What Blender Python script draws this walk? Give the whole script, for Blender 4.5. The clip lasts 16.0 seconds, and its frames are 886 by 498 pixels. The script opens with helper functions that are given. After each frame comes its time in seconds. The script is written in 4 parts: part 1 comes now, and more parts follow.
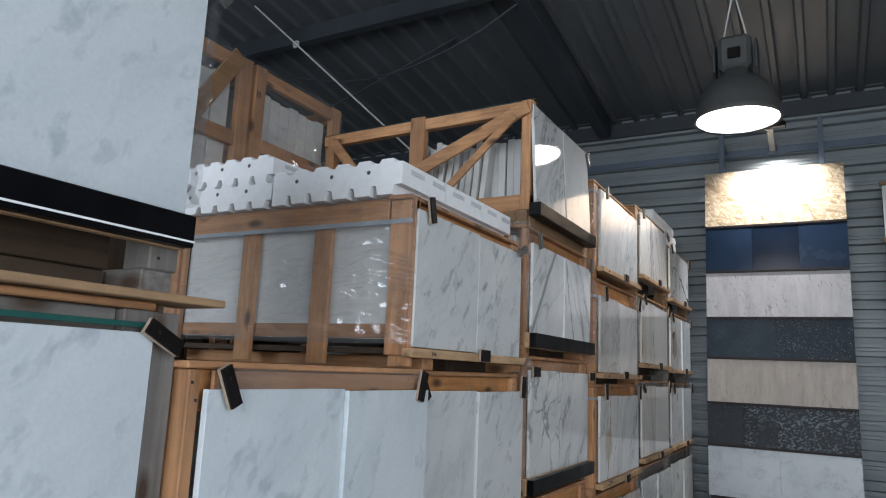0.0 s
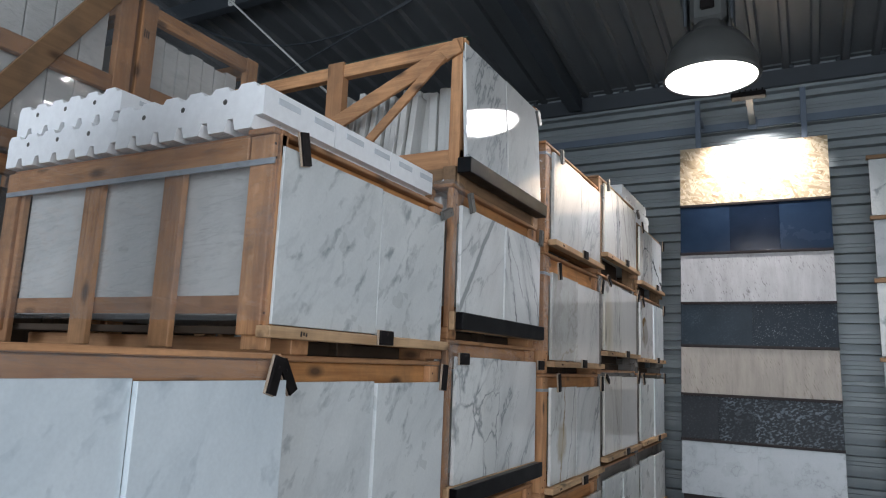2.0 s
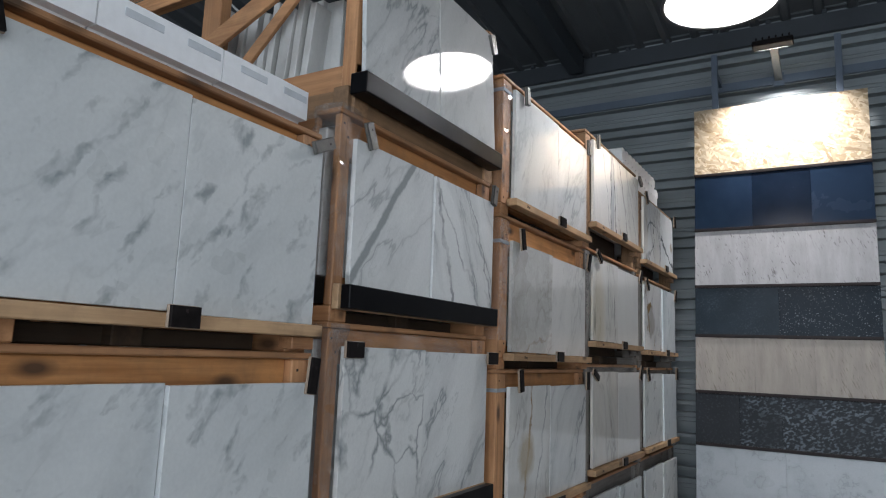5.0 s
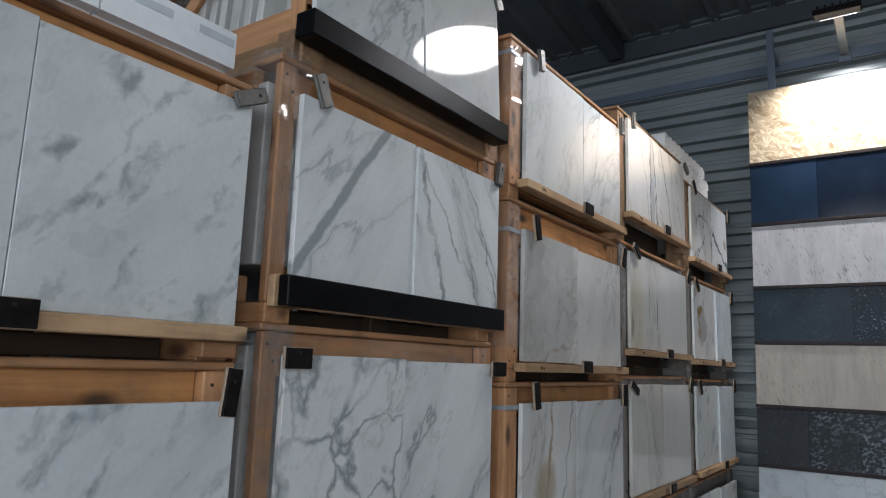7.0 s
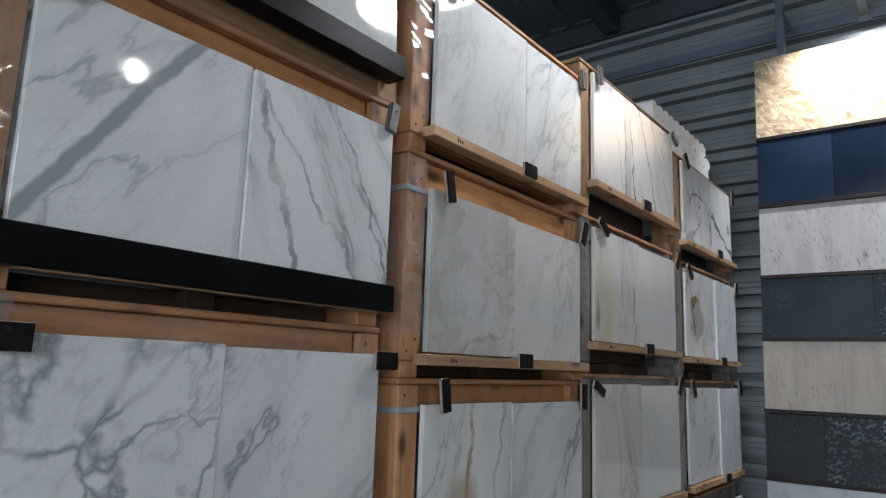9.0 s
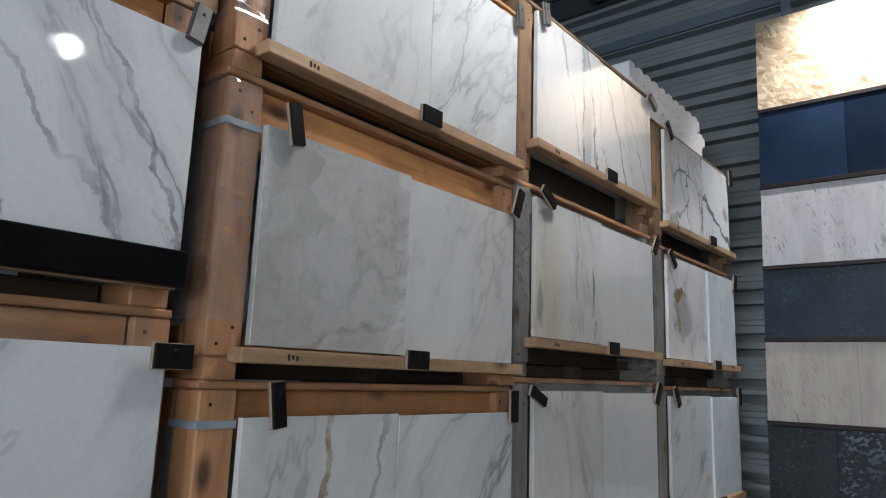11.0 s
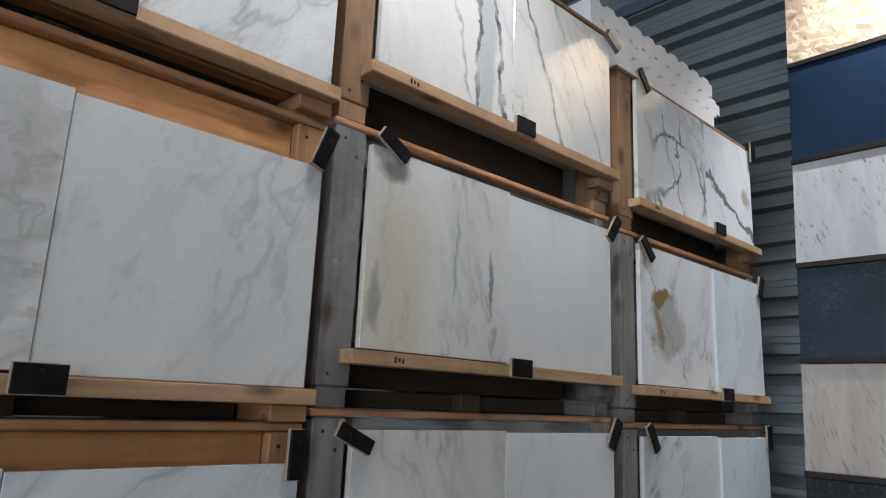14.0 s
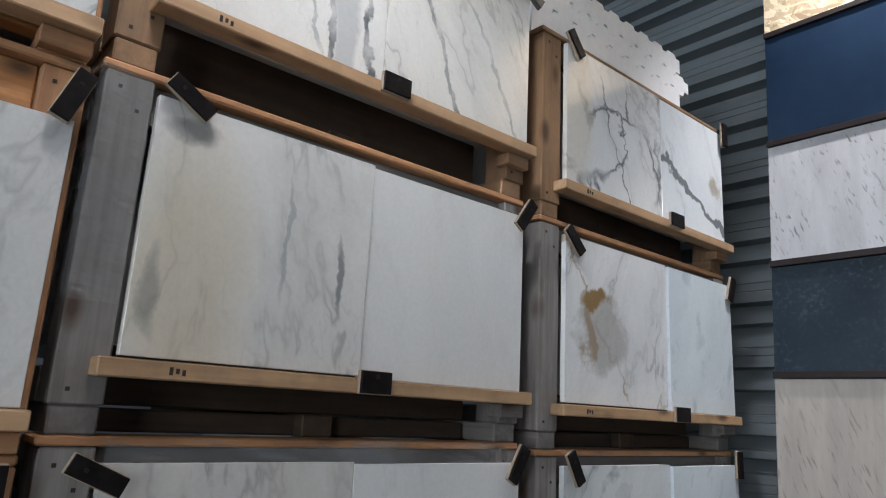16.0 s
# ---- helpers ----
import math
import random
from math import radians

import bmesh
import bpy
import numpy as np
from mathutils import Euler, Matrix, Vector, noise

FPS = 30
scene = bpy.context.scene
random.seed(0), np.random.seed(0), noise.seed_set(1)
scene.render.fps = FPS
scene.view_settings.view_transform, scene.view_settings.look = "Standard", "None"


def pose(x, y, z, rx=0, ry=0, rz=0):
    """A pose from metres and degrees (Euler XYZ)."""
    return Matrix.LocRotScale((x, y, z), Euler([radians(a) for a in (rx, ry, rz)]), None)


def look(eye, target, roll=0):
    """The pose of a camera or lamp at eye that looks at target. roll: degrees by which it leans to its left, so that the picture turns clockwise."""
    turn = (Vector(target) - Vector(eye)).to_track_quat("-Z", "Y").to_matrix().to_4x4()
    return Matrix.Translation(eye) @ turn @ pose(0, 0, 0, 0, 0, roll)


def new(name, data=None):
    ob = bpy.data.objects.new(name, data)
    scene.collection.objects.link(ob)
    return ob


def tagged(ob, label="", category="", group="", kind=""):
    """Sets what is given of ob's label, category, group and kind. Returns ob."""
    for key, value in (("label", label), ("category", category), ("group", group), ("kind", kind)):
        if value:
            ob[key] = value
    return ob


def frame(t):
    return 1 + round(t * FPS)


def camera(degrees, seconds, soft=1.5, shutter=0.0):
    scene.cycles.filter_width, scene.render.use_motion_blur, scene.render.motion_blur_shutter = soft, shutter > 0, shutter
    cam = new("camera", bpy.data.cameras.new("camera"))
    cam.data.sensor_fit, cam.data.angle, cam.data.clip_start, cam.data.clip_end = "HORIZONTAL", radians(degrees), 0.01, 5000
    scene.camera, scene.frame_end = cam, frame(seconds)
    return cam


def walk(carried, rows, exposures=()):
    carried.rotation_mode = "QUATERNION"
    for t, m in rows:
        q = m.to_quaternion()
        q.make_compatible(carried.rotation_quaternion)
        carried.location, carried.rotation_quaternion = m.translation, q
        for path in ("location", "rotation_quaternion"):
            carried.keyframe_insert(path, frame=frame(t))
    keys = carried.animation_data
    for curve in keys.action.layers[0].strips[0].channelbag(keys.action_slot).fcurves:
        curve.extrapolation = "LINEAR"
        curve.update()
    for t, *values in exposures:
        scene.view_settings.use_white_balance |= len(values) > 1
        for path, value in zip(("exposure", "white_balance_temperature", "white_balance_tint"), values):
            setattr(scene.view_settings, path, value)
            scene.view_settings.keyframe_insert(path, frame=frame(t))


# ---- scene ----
cam = camera(66.0, 16.0, 1.1)
PATH = [
    (0, (1.416, 0.193, 1.469), (0.453, 1.911, 1.815), 2.5),
    (0.5, (1.35, 0.336, 1.473), (0.397, 2.06, 1.819), 2.5),
    (1, (1.359, 0.51, 1.461), (0.419, 2.242, 1.802), 2.5),
    (1.5, (1.405, 0.766, 1.463), (0.47, 2.502, 1.797), 2.5),
    (2, (1.425, 0.942, 1.458), (0.494, 2.682, 1.784), 2.3),
    (2.5, (1.369, 1.089, 1.463), (0.443, 2.834, 1.775), 2.4),
    (3, (1.335, 1.232, 1.471), (0.411, 2.979, 1.78), 2.4),
    (3.5, (1.366, 1.442, 1.465), (0.439, 3.187, 1.773), 2.4),
    (4, (1.428, 1.664, 1.472), (0.48, 3.398, 1.781), 2.3),
    (6.5, (1.424, 2.425, 1.463), (0.32, 4.062, 1.783), 1.9),
    (7, (1.353, 2.583, 1.471), (0.222, 4.198, 1.805), 1.9),
    (7.5, (1.318, 2.729, 1.454), (0.183, 4.34, 1.792), 2.1),
    (8, (1.351, 2.96, 1.457), (0.203, 4.562, 1.799), 2.1),
    (8.5, (1.41, 3.167, 1.46), (0.233, 4.747, 1.803), 1.9),
    (9, (1.423, 3.345, 1.441), (0.22, 4.905, 1.788), 1.9),
    (9.5, (1.406, 3.561, 1.449), (0.19, 5.109, 1.801), 1.9),
    (10, (1.422, 3.748, 1.434), (0.198, 5.288, 1.794), 1.8),
    (12.5, (1.384, 4.804, 1.465), (0.047, 6.237, 1.864), 2.5),
    (13, (1.445, 5.025, 1.475), (0.074, 6.417, 1.902), 2.5),
    (13.5, (1.481, 5.187, 1.469), (0.07, 6.537, 1.903), 2.5),
    (14, (1.441, 5.354, 1.472), (0.01, 6.681, 1.91), 2.5),
    (14.5, (1.399, 5.51, 1.471), (-0.039, 6.829, 1.911), 2.6),
    (15, (1.4, 5.648, 1.478), (-0.04, 6.961, 1.926), 2.8),
    (15.5, (1.448, 5.833, 1.497), (-0.005, 7.13, 1.956), 3.0),
    (16, (1.445, 6.0, 1.522), (-0.033, 7.265, 1.988), 3.0),
]
walk(cam, [(t, look(eye, target, roll)) for t, eye, target, roll in PATH], [(0, 0.12, 6450, 14), (2.0, 0.2, 6400, 14), (3.5, 0.12, 6380, 14), (6.5, 0.0, 6320, 13), (9.5, 0.08, 6260, 13), (13, 0.26, 6200, 13), (16, 0.42, 6180, 13)])

# ---- light ----
world = bpy.data.worlds.new("World")
scene.world = world
world.use_nodes = True
wn = world.node_tree
sky = wn.nodes.new("ShaderNodeTexSky")
sky.sky_type = "NISHITA"
sky.sun_disc = False
sky.sun_elevation, sky.sun_rotation = radians(40), radians(150)
wn.nodes["Background"].inputs[1].default_value = 0.10
wn.links.new(sky.outputs[0], wn.nodes["Background"].inputs[0])


def lamp(name, kind, m, power, colour):
    data = bpy.data.lights.new(name, kind)
    data.energy, data.color = power, colour
    ob = new(name, data)
    ob.matrix_world = m
    return data


def area(name, m, power, colour, sx, sy):
    d = lamp(name, "AREA", m, power, colour)
    d.shape, d.size, d.size_y = "RECTANGLE", sx, sy


# daylight through the big, unseen loading door behind; fill from an added side door
area("door_daylight", look((-0.5, -3.9, 2.2), (-0.5, 4, 1.9)), 440, (0.78, 0.90, 1.0), 7.6, 3.8)
area("added_side_fill", look((5.4, -1.0, 2.3), (-0.6, 2.6, 1.7)), 150, (0.84, 0.93, 1.0), 4.5, 3.4)
# flood lamp above the sample board
flood = lamp("flood_beam", "SPOT", look((0.983, 8.66, 4.40), (1.0, 9.06, 3.60)), 800, (1.0, 0.98, 0.96))
flood.spot_size, flood.spot_blend, flood.shadow_soft_size = radians(112), 1.0, 0.05
# twin flood lamp across the aisle, turned to the crates
twin = lamp("twin_flood_beam", "SPOT", look((3.98, 6.04, 3.85), (0.0, 5.2, 1.9)), 30, (1.0, 0.97, 0.93))
twin.spot_size, twin.spot_blend, twin.shadow_soft_size = radians(120), 1.0, 0.08
# the high-bay lamp's burner
bay = lamp("high_bay_burner", "SPOT", look((0.87, 6.15, 3.74), (0.87, 6.15, 0)), 480, (0.93, 0.965, 1.0))
bay.spot_size, bay.spot_blend, bay.shadow_soft_size = radians(150), 0.5, 0.2


# ---- materials ----
def mat(name):
    m = bpy.data.materials.new(name)
    m.use_nodes = True
    nt = m.node_tree
    return m, nt, nt.nodes["Principled BSDF"]


class G:
    """Short hand for building node graphs."""

    def __init__(self, nt):
        self.nt = nt

    def n(self, kind, **props):
        node = self.nt.nodes.new("ShaderNode" + kind)
        for k, v in props.items():
            if k == "operation":
                node.operation = v
            elif k == "blend_type":
                node.blend_type = v
            elif k == "data_type":
                node.data_type = v
            elif k == "feature":
                node.feature = v
        return node

    def set(self, node, i, v):
        if isinstance(v, bpy.types.NodeSocket):
            self.nt.links.new(v, node.inputs[i])
        else:
            node.inputs[i].default_value = v

    def math(self, op, a, b=0.0):
        n = self.n("Math", operation=op)
        self.set(n, 0, a), self.set(n, 1, b)
        return n.outputs[0]

    def vmath(self, op, a, b):
        n = self.n("VectorMath", operation=op)
        self.set(n, 0, a)
        if op == "SCALE":
            self.set(n, 3, b)
        else:
            self.set(n, 1, b)
        return n.outputs[0]

    def noise(self, vec, scale, detail=3.0, rough=0.55):
        n = self.n("TexNoise")
        self.set(n, 0, vec), self.set(n, 2, scale), self.set(n, 3, detail), self.set(n, 4, rough)
        return n

    def ramp(self, v, a, b, lo=0.0, hi=1.0):
        n = self.n("MapRange")
        self.set(n, 0, v), self.set(n, 1, a), self.set(n, 2, b), self.set(n, 3, lo), self.set(n, 4, hi)
        return n.outputs[0]

    def mix(self, f, a, b, blend="MIX"):
        n = self.n("Mix", data_type="RGBA", blend_type=blend)
        self.set(n, 0, f), self.set(n, 6, a), self.set(n, 7, b)
        return n.outputs[2]

    def turn(self, vec, rot, scale=(1, 1, 1)):
        for rr, ss in ((rot, (1, 1, 1)), ((0, 0, 0), scale)):
            n = self.n("Mapping")
            self.set(n, 0, vec)
            n.inputs[2].default_value = [radians(a) for a in rr]
            n.inputs[3].default_value = ss
            vec = n.outputs[0]
        return vec

    def coords(self, own=True):
        """Object coordinates, shifted for each object by chance."""
        tc = self.n("TexCoord").outputs[3]
        if not own:
            return tc
        r = self.n("ObjectInfo").outputs[5]
        return self.vmath("ADD", tc, self.vmath("SCALE", (37.0, 53.0, 71.0), r))

    def bump(self, h, strength, dist=0.01):
        n = self.n("Bump")
        self.set(n, 0, strength), self.set(n, 1, dist), self.set(n, 2, h)
        return n.outputs[0]


def rgb(*c):
    return (*c, 1.0)


def marble(name, base, cloud, vein, amount=0.6, width=0.02, scale=2.2, slant=35, stretch=0.45, warp=0.25,
           rough=0.045, stain=None, stain_amount=0.0, fine=0.35, bands=(), patches=(), rag=0.14, flecks=0.0, net=0.0, net_scale=5.0, cells=0.0):
    m, nt, b = mat(name)
    g = G(nt)
    p = g.coords()
    w = g.noise(p, 1.7, 4)
    pw = g.vmath("ADD", p, g.vmath("SCALE", g.vmath("SUBTRACT", w.outputs[1], (0.5, 0.5, 0.5)), warp))
    q = g.turn(pw, (slant, 0, 0), (1, 1, stretch))
    v1 = g.noise(q, scale, 5, 0.6).outputs[0]
    l1 = g.ramp(g.math("ABSOLUTE", g.math("SUBTRACT", v1, 0.5)), 0.0, width, 1, 0)
    v2 = g.noise(q, scale * 2.7, 4, 0.6).outputs[0]
    l2 = g.ramp(g.math("ABSOLUTE", g.math("SUBTRACT", v2, 0.47)), 0.0, width * 0.8, 1, 0)
    mask = g.ramp(g.noise(p, 2.3, 2).outputs[0], 0.42, 0.62)
    lines = g.math("MAXIMUM", g.math("MULTIPLY", l1, g.ramp(mask, 0, 1, 0.25, 1)), g.math("MULTIPLY", l2, g.math("MULTIPLY", mask, fine)))
    haze = g.ramp(g.math("ABSOLUTE", g.math("SUBTRACT", v1, 0.5)), 0.0, width * 6, 1, 0)
    clouds = g.ramp(g.noise(q, 2.0, 6, 0.65).outputs[0], 0.35, 0.7)
    col = g.mix(g.math("MULTIPLY", clouds, 0.75), base, cloud)
    if stain:
        s = g.ramp(g.noise(g.turn(pw, (0, 0, 0), (1, 2.0, 0.5)), 1.5, 4).outputs[0], 0.5, 0.72)
        col = g.mix(g.math("MULTIPLY", s, stain_amount), col, stain)
    col = g.mix(g.math("MULTIPLY", haze, amount * 0.30), col, vein)
    col = g.mix(g.math("MULTIPLY", lines, amount), col, vein)
    fray = g.vmath("ADD", pw, g.vmath("SCALE", g.vmath("SUBTRACT", g.noise(p, 6.5, 4, 0.6).outputs[1], (0.5, 0.5, 0.5)), 0.11))
    if flecks:
        fq = g.turn(fray, (slant, 0, 0), (1, 1, 0.42))
        spots = g.ramp(g.noise(fq, 15, 3, 0.5).outputs[0], 0.57, 0.72)
        smear = g.ramp(g.noise(fq, 4.5, 3, 0.5).outputs[0], 0.52, 0.72)
        col = g.mix(g.math("MULTIPLY", g.math("MAXIMUM", spots, g.math("MULTIPLY", smear, 0.28)), flecks), col, vein)
    if cells:
        vc = g.n("TexVoronoi")
        g.set(vc, 0, fray), g.set(vc, 2, 7.0)
        tint = g.n("SeparateColor")
        g.set(tint, 0, vc.outputs[1])
        col = g.mix(g.math("MULTIPLY", g.math("MULTIPLY", tint.outputs[0], clouds), cells), col, vein)
    if net:
        ve = g.n("TexVoronoi", feature="DISTANCE_TO_EDGE")
        g.set(ve, 0, g.turn(fray, (slant, 0, 0), (1, 1, 0.6))), g.set(ve, 2, net_scale)
        thick = g.ramp(g.noise(p, 4.0, 3).outputs[0], 0.36, 0.66, 0.012, 0.11)
        core = g.math("SUBTRACT", 1.0, g.math("MINIMUM", g.math("DIVIDE", ve.outputs[0], thick), 1.0))
        gap = g.ramp(g.noise(p, 3.1, 2).outputs[0], 0.40, 0.54, 0.1, 1)
        col = g.mix(g.math("MULTIPLY", g.math("MULTIPLY", core, gap), net), col, vein)
    own = g.coords(False)
    ow = g.vmath("ADD", own, g.vmath("SCALE", g.vmath("SUBTRACT", g.noise(own, 5.5, 5, 0.6).outputs[1], (0.5, 0.5, 0.5)), rag))
    sep = g.n("SeparateXYZ")
    g.set(sep, 0, ow)
    oy, oz = sep.outputs[1], sep.outputs[2]
    break_up = g.ramp(g.noise(own, 9, 4).outputs[0], 0.34, 0.6, 0.25, 1)
    for y0, z0, ang, half, colour, strength in bands:
        cy, cz = math.cos(radians(ang)), math.sin(radians(ang))
        d = g.math("ABSOLUTE", g.math("SUBTRACT", g.math("MULTIPLY", g.math("SUBTRACT", oy, y0), cz), g.math("MULTIPLY", g.math("SUBTRACT", oz, z0), cy)))
        f = g.math("MULTIPLY", g.ramp(d, half * 0.55, half, strength, 0), break_up if half < 0.02 else 1.0)
        col = g.mix(f, col, colour)
    for y0, z0, ry, rz, colour, strength, edge in patches:
        a = g.math("DIVIDE", g.math("SUBTRACT", oy, y0), ry)
        b2 = g.math("DIVIDE", g.math("SUBTRACT", oz, z0), rz)
        a, b2 = g.math("MULTIPLY", a, a), g.math("MULTIPLY", b2, b2)
        col = g.mix(g.ramp(g.math("ADD", a, b2), 1.0 - edge, 1.0 + edge, strength, 0), col, colour)
    speck = g.ramp(g.noise(p, 90, 2).outputs[0], 0.3, 0.7, 0.96, 1.02)
    hs = g.n("HueSaturation")
    g.set(hs, 2, speck), g.set(hs, 4, col)
    nt.links.new(hs.outputs[0], b.inputs["Base Color"])
    g.set(b, "Roughness", g.ramp(g.noise(p, 6, 3).outputs[0], 0.3, 0.7, rough * 0.8, rough * 1.3))
    b.inputs["IOR"].default_value = 1.5
    return m


def wood(name, light, dark, grey=0.0, rough=0.65, axis=1):
    """Sawn timber with its grain along one axis, knots and dirt."""
    m, nt, b = mat(name)
    g = G(nt)
    p = g.coords()
    s = [14.0, 14.0, 14.0]
    s[axis] = 0.9
    q = g.turn(p, (0, 0, 0), s)
    grain = g.noise(q, 2.4, 5, 0.6).outputs[0]
    tone = g.n("ObjectInfo").outputs[5]
    col = g.mix(g.ramp(grain, 0.36, 0.64), light, dark)
    s3 = [40.0, 40.0, 40.0]
    s3[axis] = 1.6
    streak = g.noise(g.turn(p, (0, 0, 0), s3), 1.5, 3, 0.6).outputs[0]
    col = g.mix(g.ramp(streak, 0.5, 0.75, 0, 0.55), col, rgb(*[c * 0.5 for c in dark[:3]]))
    blotch = g.ramp(g.noise(p, 2.2, 3).outputs[0], 0.35, 0.65, 0, 0.4)
    col = g.mix(blotch, col, rgb(*[min(1.0, c * 1.35) for c in light[:3]]))
    col = g.mix(g.math("MULTIPLY", tone, 0.5), col, rgb(*[c * 0.62 for c in dark[:3]]))
    s2 = [11.0, 11.0, 11.0]
    s2[axis] = 5.0
    knots = g.n("TexVoronoi")
    g.set(knots, 0, g.turn(p, (0, 0, 0), s2)), g.set(knots, 2, 0.8)
    col = g.mix(g.ramp(knots.outputs[0], 0.08, 0.24, 0.9, 0), col, rgb(0.06, 0.03, 0.015))
    dirt = g.ramp(g.noise(p, 5, 5, 0.7).outputs[0], 0.45, 0.75, 0, 0.45)
    col = g.mix(dirt, col, rgb(0.09, 0.065, 0.045))
    nt.links.new(col, b.inputs["Base Color"])
    b.inputs["Roughness"].default_value = rough
    nt.links.new(g.bump(grain, 0.35, 0.004), b.inputs["Normal"])
    return m


def plain(name, colour, rough=0.5, metal=0.0, vary=0.15, scale=8.0, bump=0.0, bscale=60.0, spec=0.5):
    m, nt, b = mat(name)
    b.inputs["Specular IOR Level"].default_value = spec
    g = G(nt)
    p = g.coords()
    f = g.ramp(g.noise(p, scale, 5, 0.6).outputs[0], 0.3, 0.72)
    col = g.mix(f, rgb(*[c * (1 - vary) for c in colour]), rgb(*[min(1, c * (1 + vary)) for c in colour]))
    nt.links.new(col, b.inputs["Base Color"])
    g.set(b, "Roughness", g.ramp(f, 0, 1, max(0.02, rough - 0.08), rough + 0.08))
    b.inputs["Metallic"].default_value = metal
    if bump:
        nt.links.new(g.bump(g.noise(p, bscale, 3).outputs[0], bump, 0.005), b.inputs["Normal"])
    return m


def speckled(name, base, dots, scale, lo, hi, rough, second=None, stretch=(1, 1, 1), amount=0.85):
    """Granite or travertine: chips or pits scattered over a clouded ground."""
    m, nt, b = mat(name)
    g = G(nt)
    p = g.coords()
    ground = g.mix(g.ramp(g.noise(g.turn(p, (0, 0, 0), stretch), 4, 6, 0.65).outputs[0], 0.35, 0.68), base, second or rgb(*[c * 0.7 for c in base[:3]]))
    chips = g.noise(g.turn(p, (0, 20, 0), stretch), scale, 3, 0.5).outputs[0]
    where = g.ramp(g.noise(p, 3.0, 2).outputs[0], 0.38, 0.58, 0.15, 1)
    f = g.math("MULTIPLY", g.ramp(chips, lo, hi), where)
    col = g.mix(g.math("MULTIPLY", f, amount), ground, dots)
    nt.links.new(col, b.inputs["Base Color"])
    b.inputs["Roughness"].default_value = rough
    b.inputs["Specular IOR Level"].default_value = 0.15
    return m


def osb(name):
    """Pressed strand board: overlapping long chips in three directions."""
    m, nt, b = mat(name)
    g = G(nt)
    p = g.coords(False)
    col = rgb(0.46, 0.34, 0.20)
    h = None
    for k, ang in enumerate((8, 62, 118, 160)):
        q = g.vmath("ADD", g.turn(p, (0, ang, 0), (11, 11, 46)), g.vmath("SCALE", g.noise(p, 7, 2).outputs[1], 2.5))
        chip = g.n("TexVoronoi")
        g.set(chip, 0, q), g.set(chip, 2, 1.0)
        tone = g.n("SeparateColor")
        g.set(tone, 0, chip.outputs[1])
        shade = g.mix(tone.outputs[0], rgb(0.26, 0.17, 0.09), rgb(0.74, 0.62, 0.44))
        col = g.mix(g.ramp(tone.outputs[1], 0.55, 0.62, 0, 0.85), col, shade)
        h = tone.outputs[1] if h is None else g.math("ADD", h, tone.outputs[1])
    nt.links.new(col, b.inputs["Base Color"])
    b.inputs["Roughness"].default_value = 0.55
    nt.links.new(g.bump(h, 0.4, 0.004), b.inputs["Normal"])
    return m


def film_wrap(name):
    """Stretch film: clear, creased, with sharp highlights."""
    m, nt, b = mat(name)
    g = G(nt)
    p = g.coords()
    b.inputs["Base Color"].default_value = rgb(0.5, 0.52, 0.53)
    b.inputs["Specular IOR Level"].default_value = 1.0
    b.inputs["Roughness"].default_value = 0.10
    q = g.turn(p, (14, 8, 0), (2, 2, 20))
    h = g.noise(q, 1.8, 5, 0.65).outputs[0]
    nt.links.new(g.bump(h, 1.0, 0.08), b.inputs["Normal"])
    tr = g.n("BsdfTransparent")
    mx = g.n("MixShader")
    folds = g.ramp(g.math("ABSOLUTE", g.math("SUBTRACT", h, 0.52)), 0.0, 0.02, 0.20, 0.0)
    g.set(mx, 0, g.math("ADD", folds, g.ramp(g.noise(p, 3, 3).outputs[0], 0.32, 0.68, 0.10, 0.30)))
    nt.links.new(tr.outputs[0], mx.inputs[1])
    gl = g.n("BsdfGlossy")
    g.set(gl, 1, 0.09)
    nt.links.new(b.inputs["Normal"].links[0].from_socket, gl.inputs["Normal"])
    half = g.n("MixShader")
    g.set(half, 0, 0.6)
    nt.links.new(b.outputs[0], half.inputs[1])
    nt.links.new(gl.outputs[0], half.inputs[2])
    nt.links.new(half.outputs[0], mx.inputs[2])
    nt.links.new(mx.outputs[0], nt.nodes["Material Output"].inputs[0])
    return m


def sheet_metal(name, colour, rough=0.45, stretch=(1, 1, 1)):
    m, nt, b = mat(name)
    g = G(nt)
    p = g.coords(False)
    f = g.ramp(g.noise(g.turn(p, (0, 0, 0), stretch), 1.6, 6, 0.65).outputs[0], 0.3, 0.7)
    col = g.mix(f, rgb(*[c * 0.8 for c in colour]), rgb(*[c * 1.12 for c in colour]))
    spots = g.ramp(g.noise(p, 14, 4, 0.7).outputs[0], 0.6, 0.8, 0, 0.35)
    col = g.mix(spots, col, rgb(*[c * 0.5 for c in colour]))
    nt.links.new(col, b.inputs["Base Color"])
    g.set(b, "Roughness", g.ramp(f, 0, 1, rough - 0.08, rough + 0.1))
    b.inputs["Metallic"].default_value = 0.15
    return m


def glow(name, colour, strength):
    m, nt, b = mat(name)
    b.inputs["Emission Color"].default_value = rgb(*colour)
    b.inputs["Emission Strength"].default_value = strength
    return m


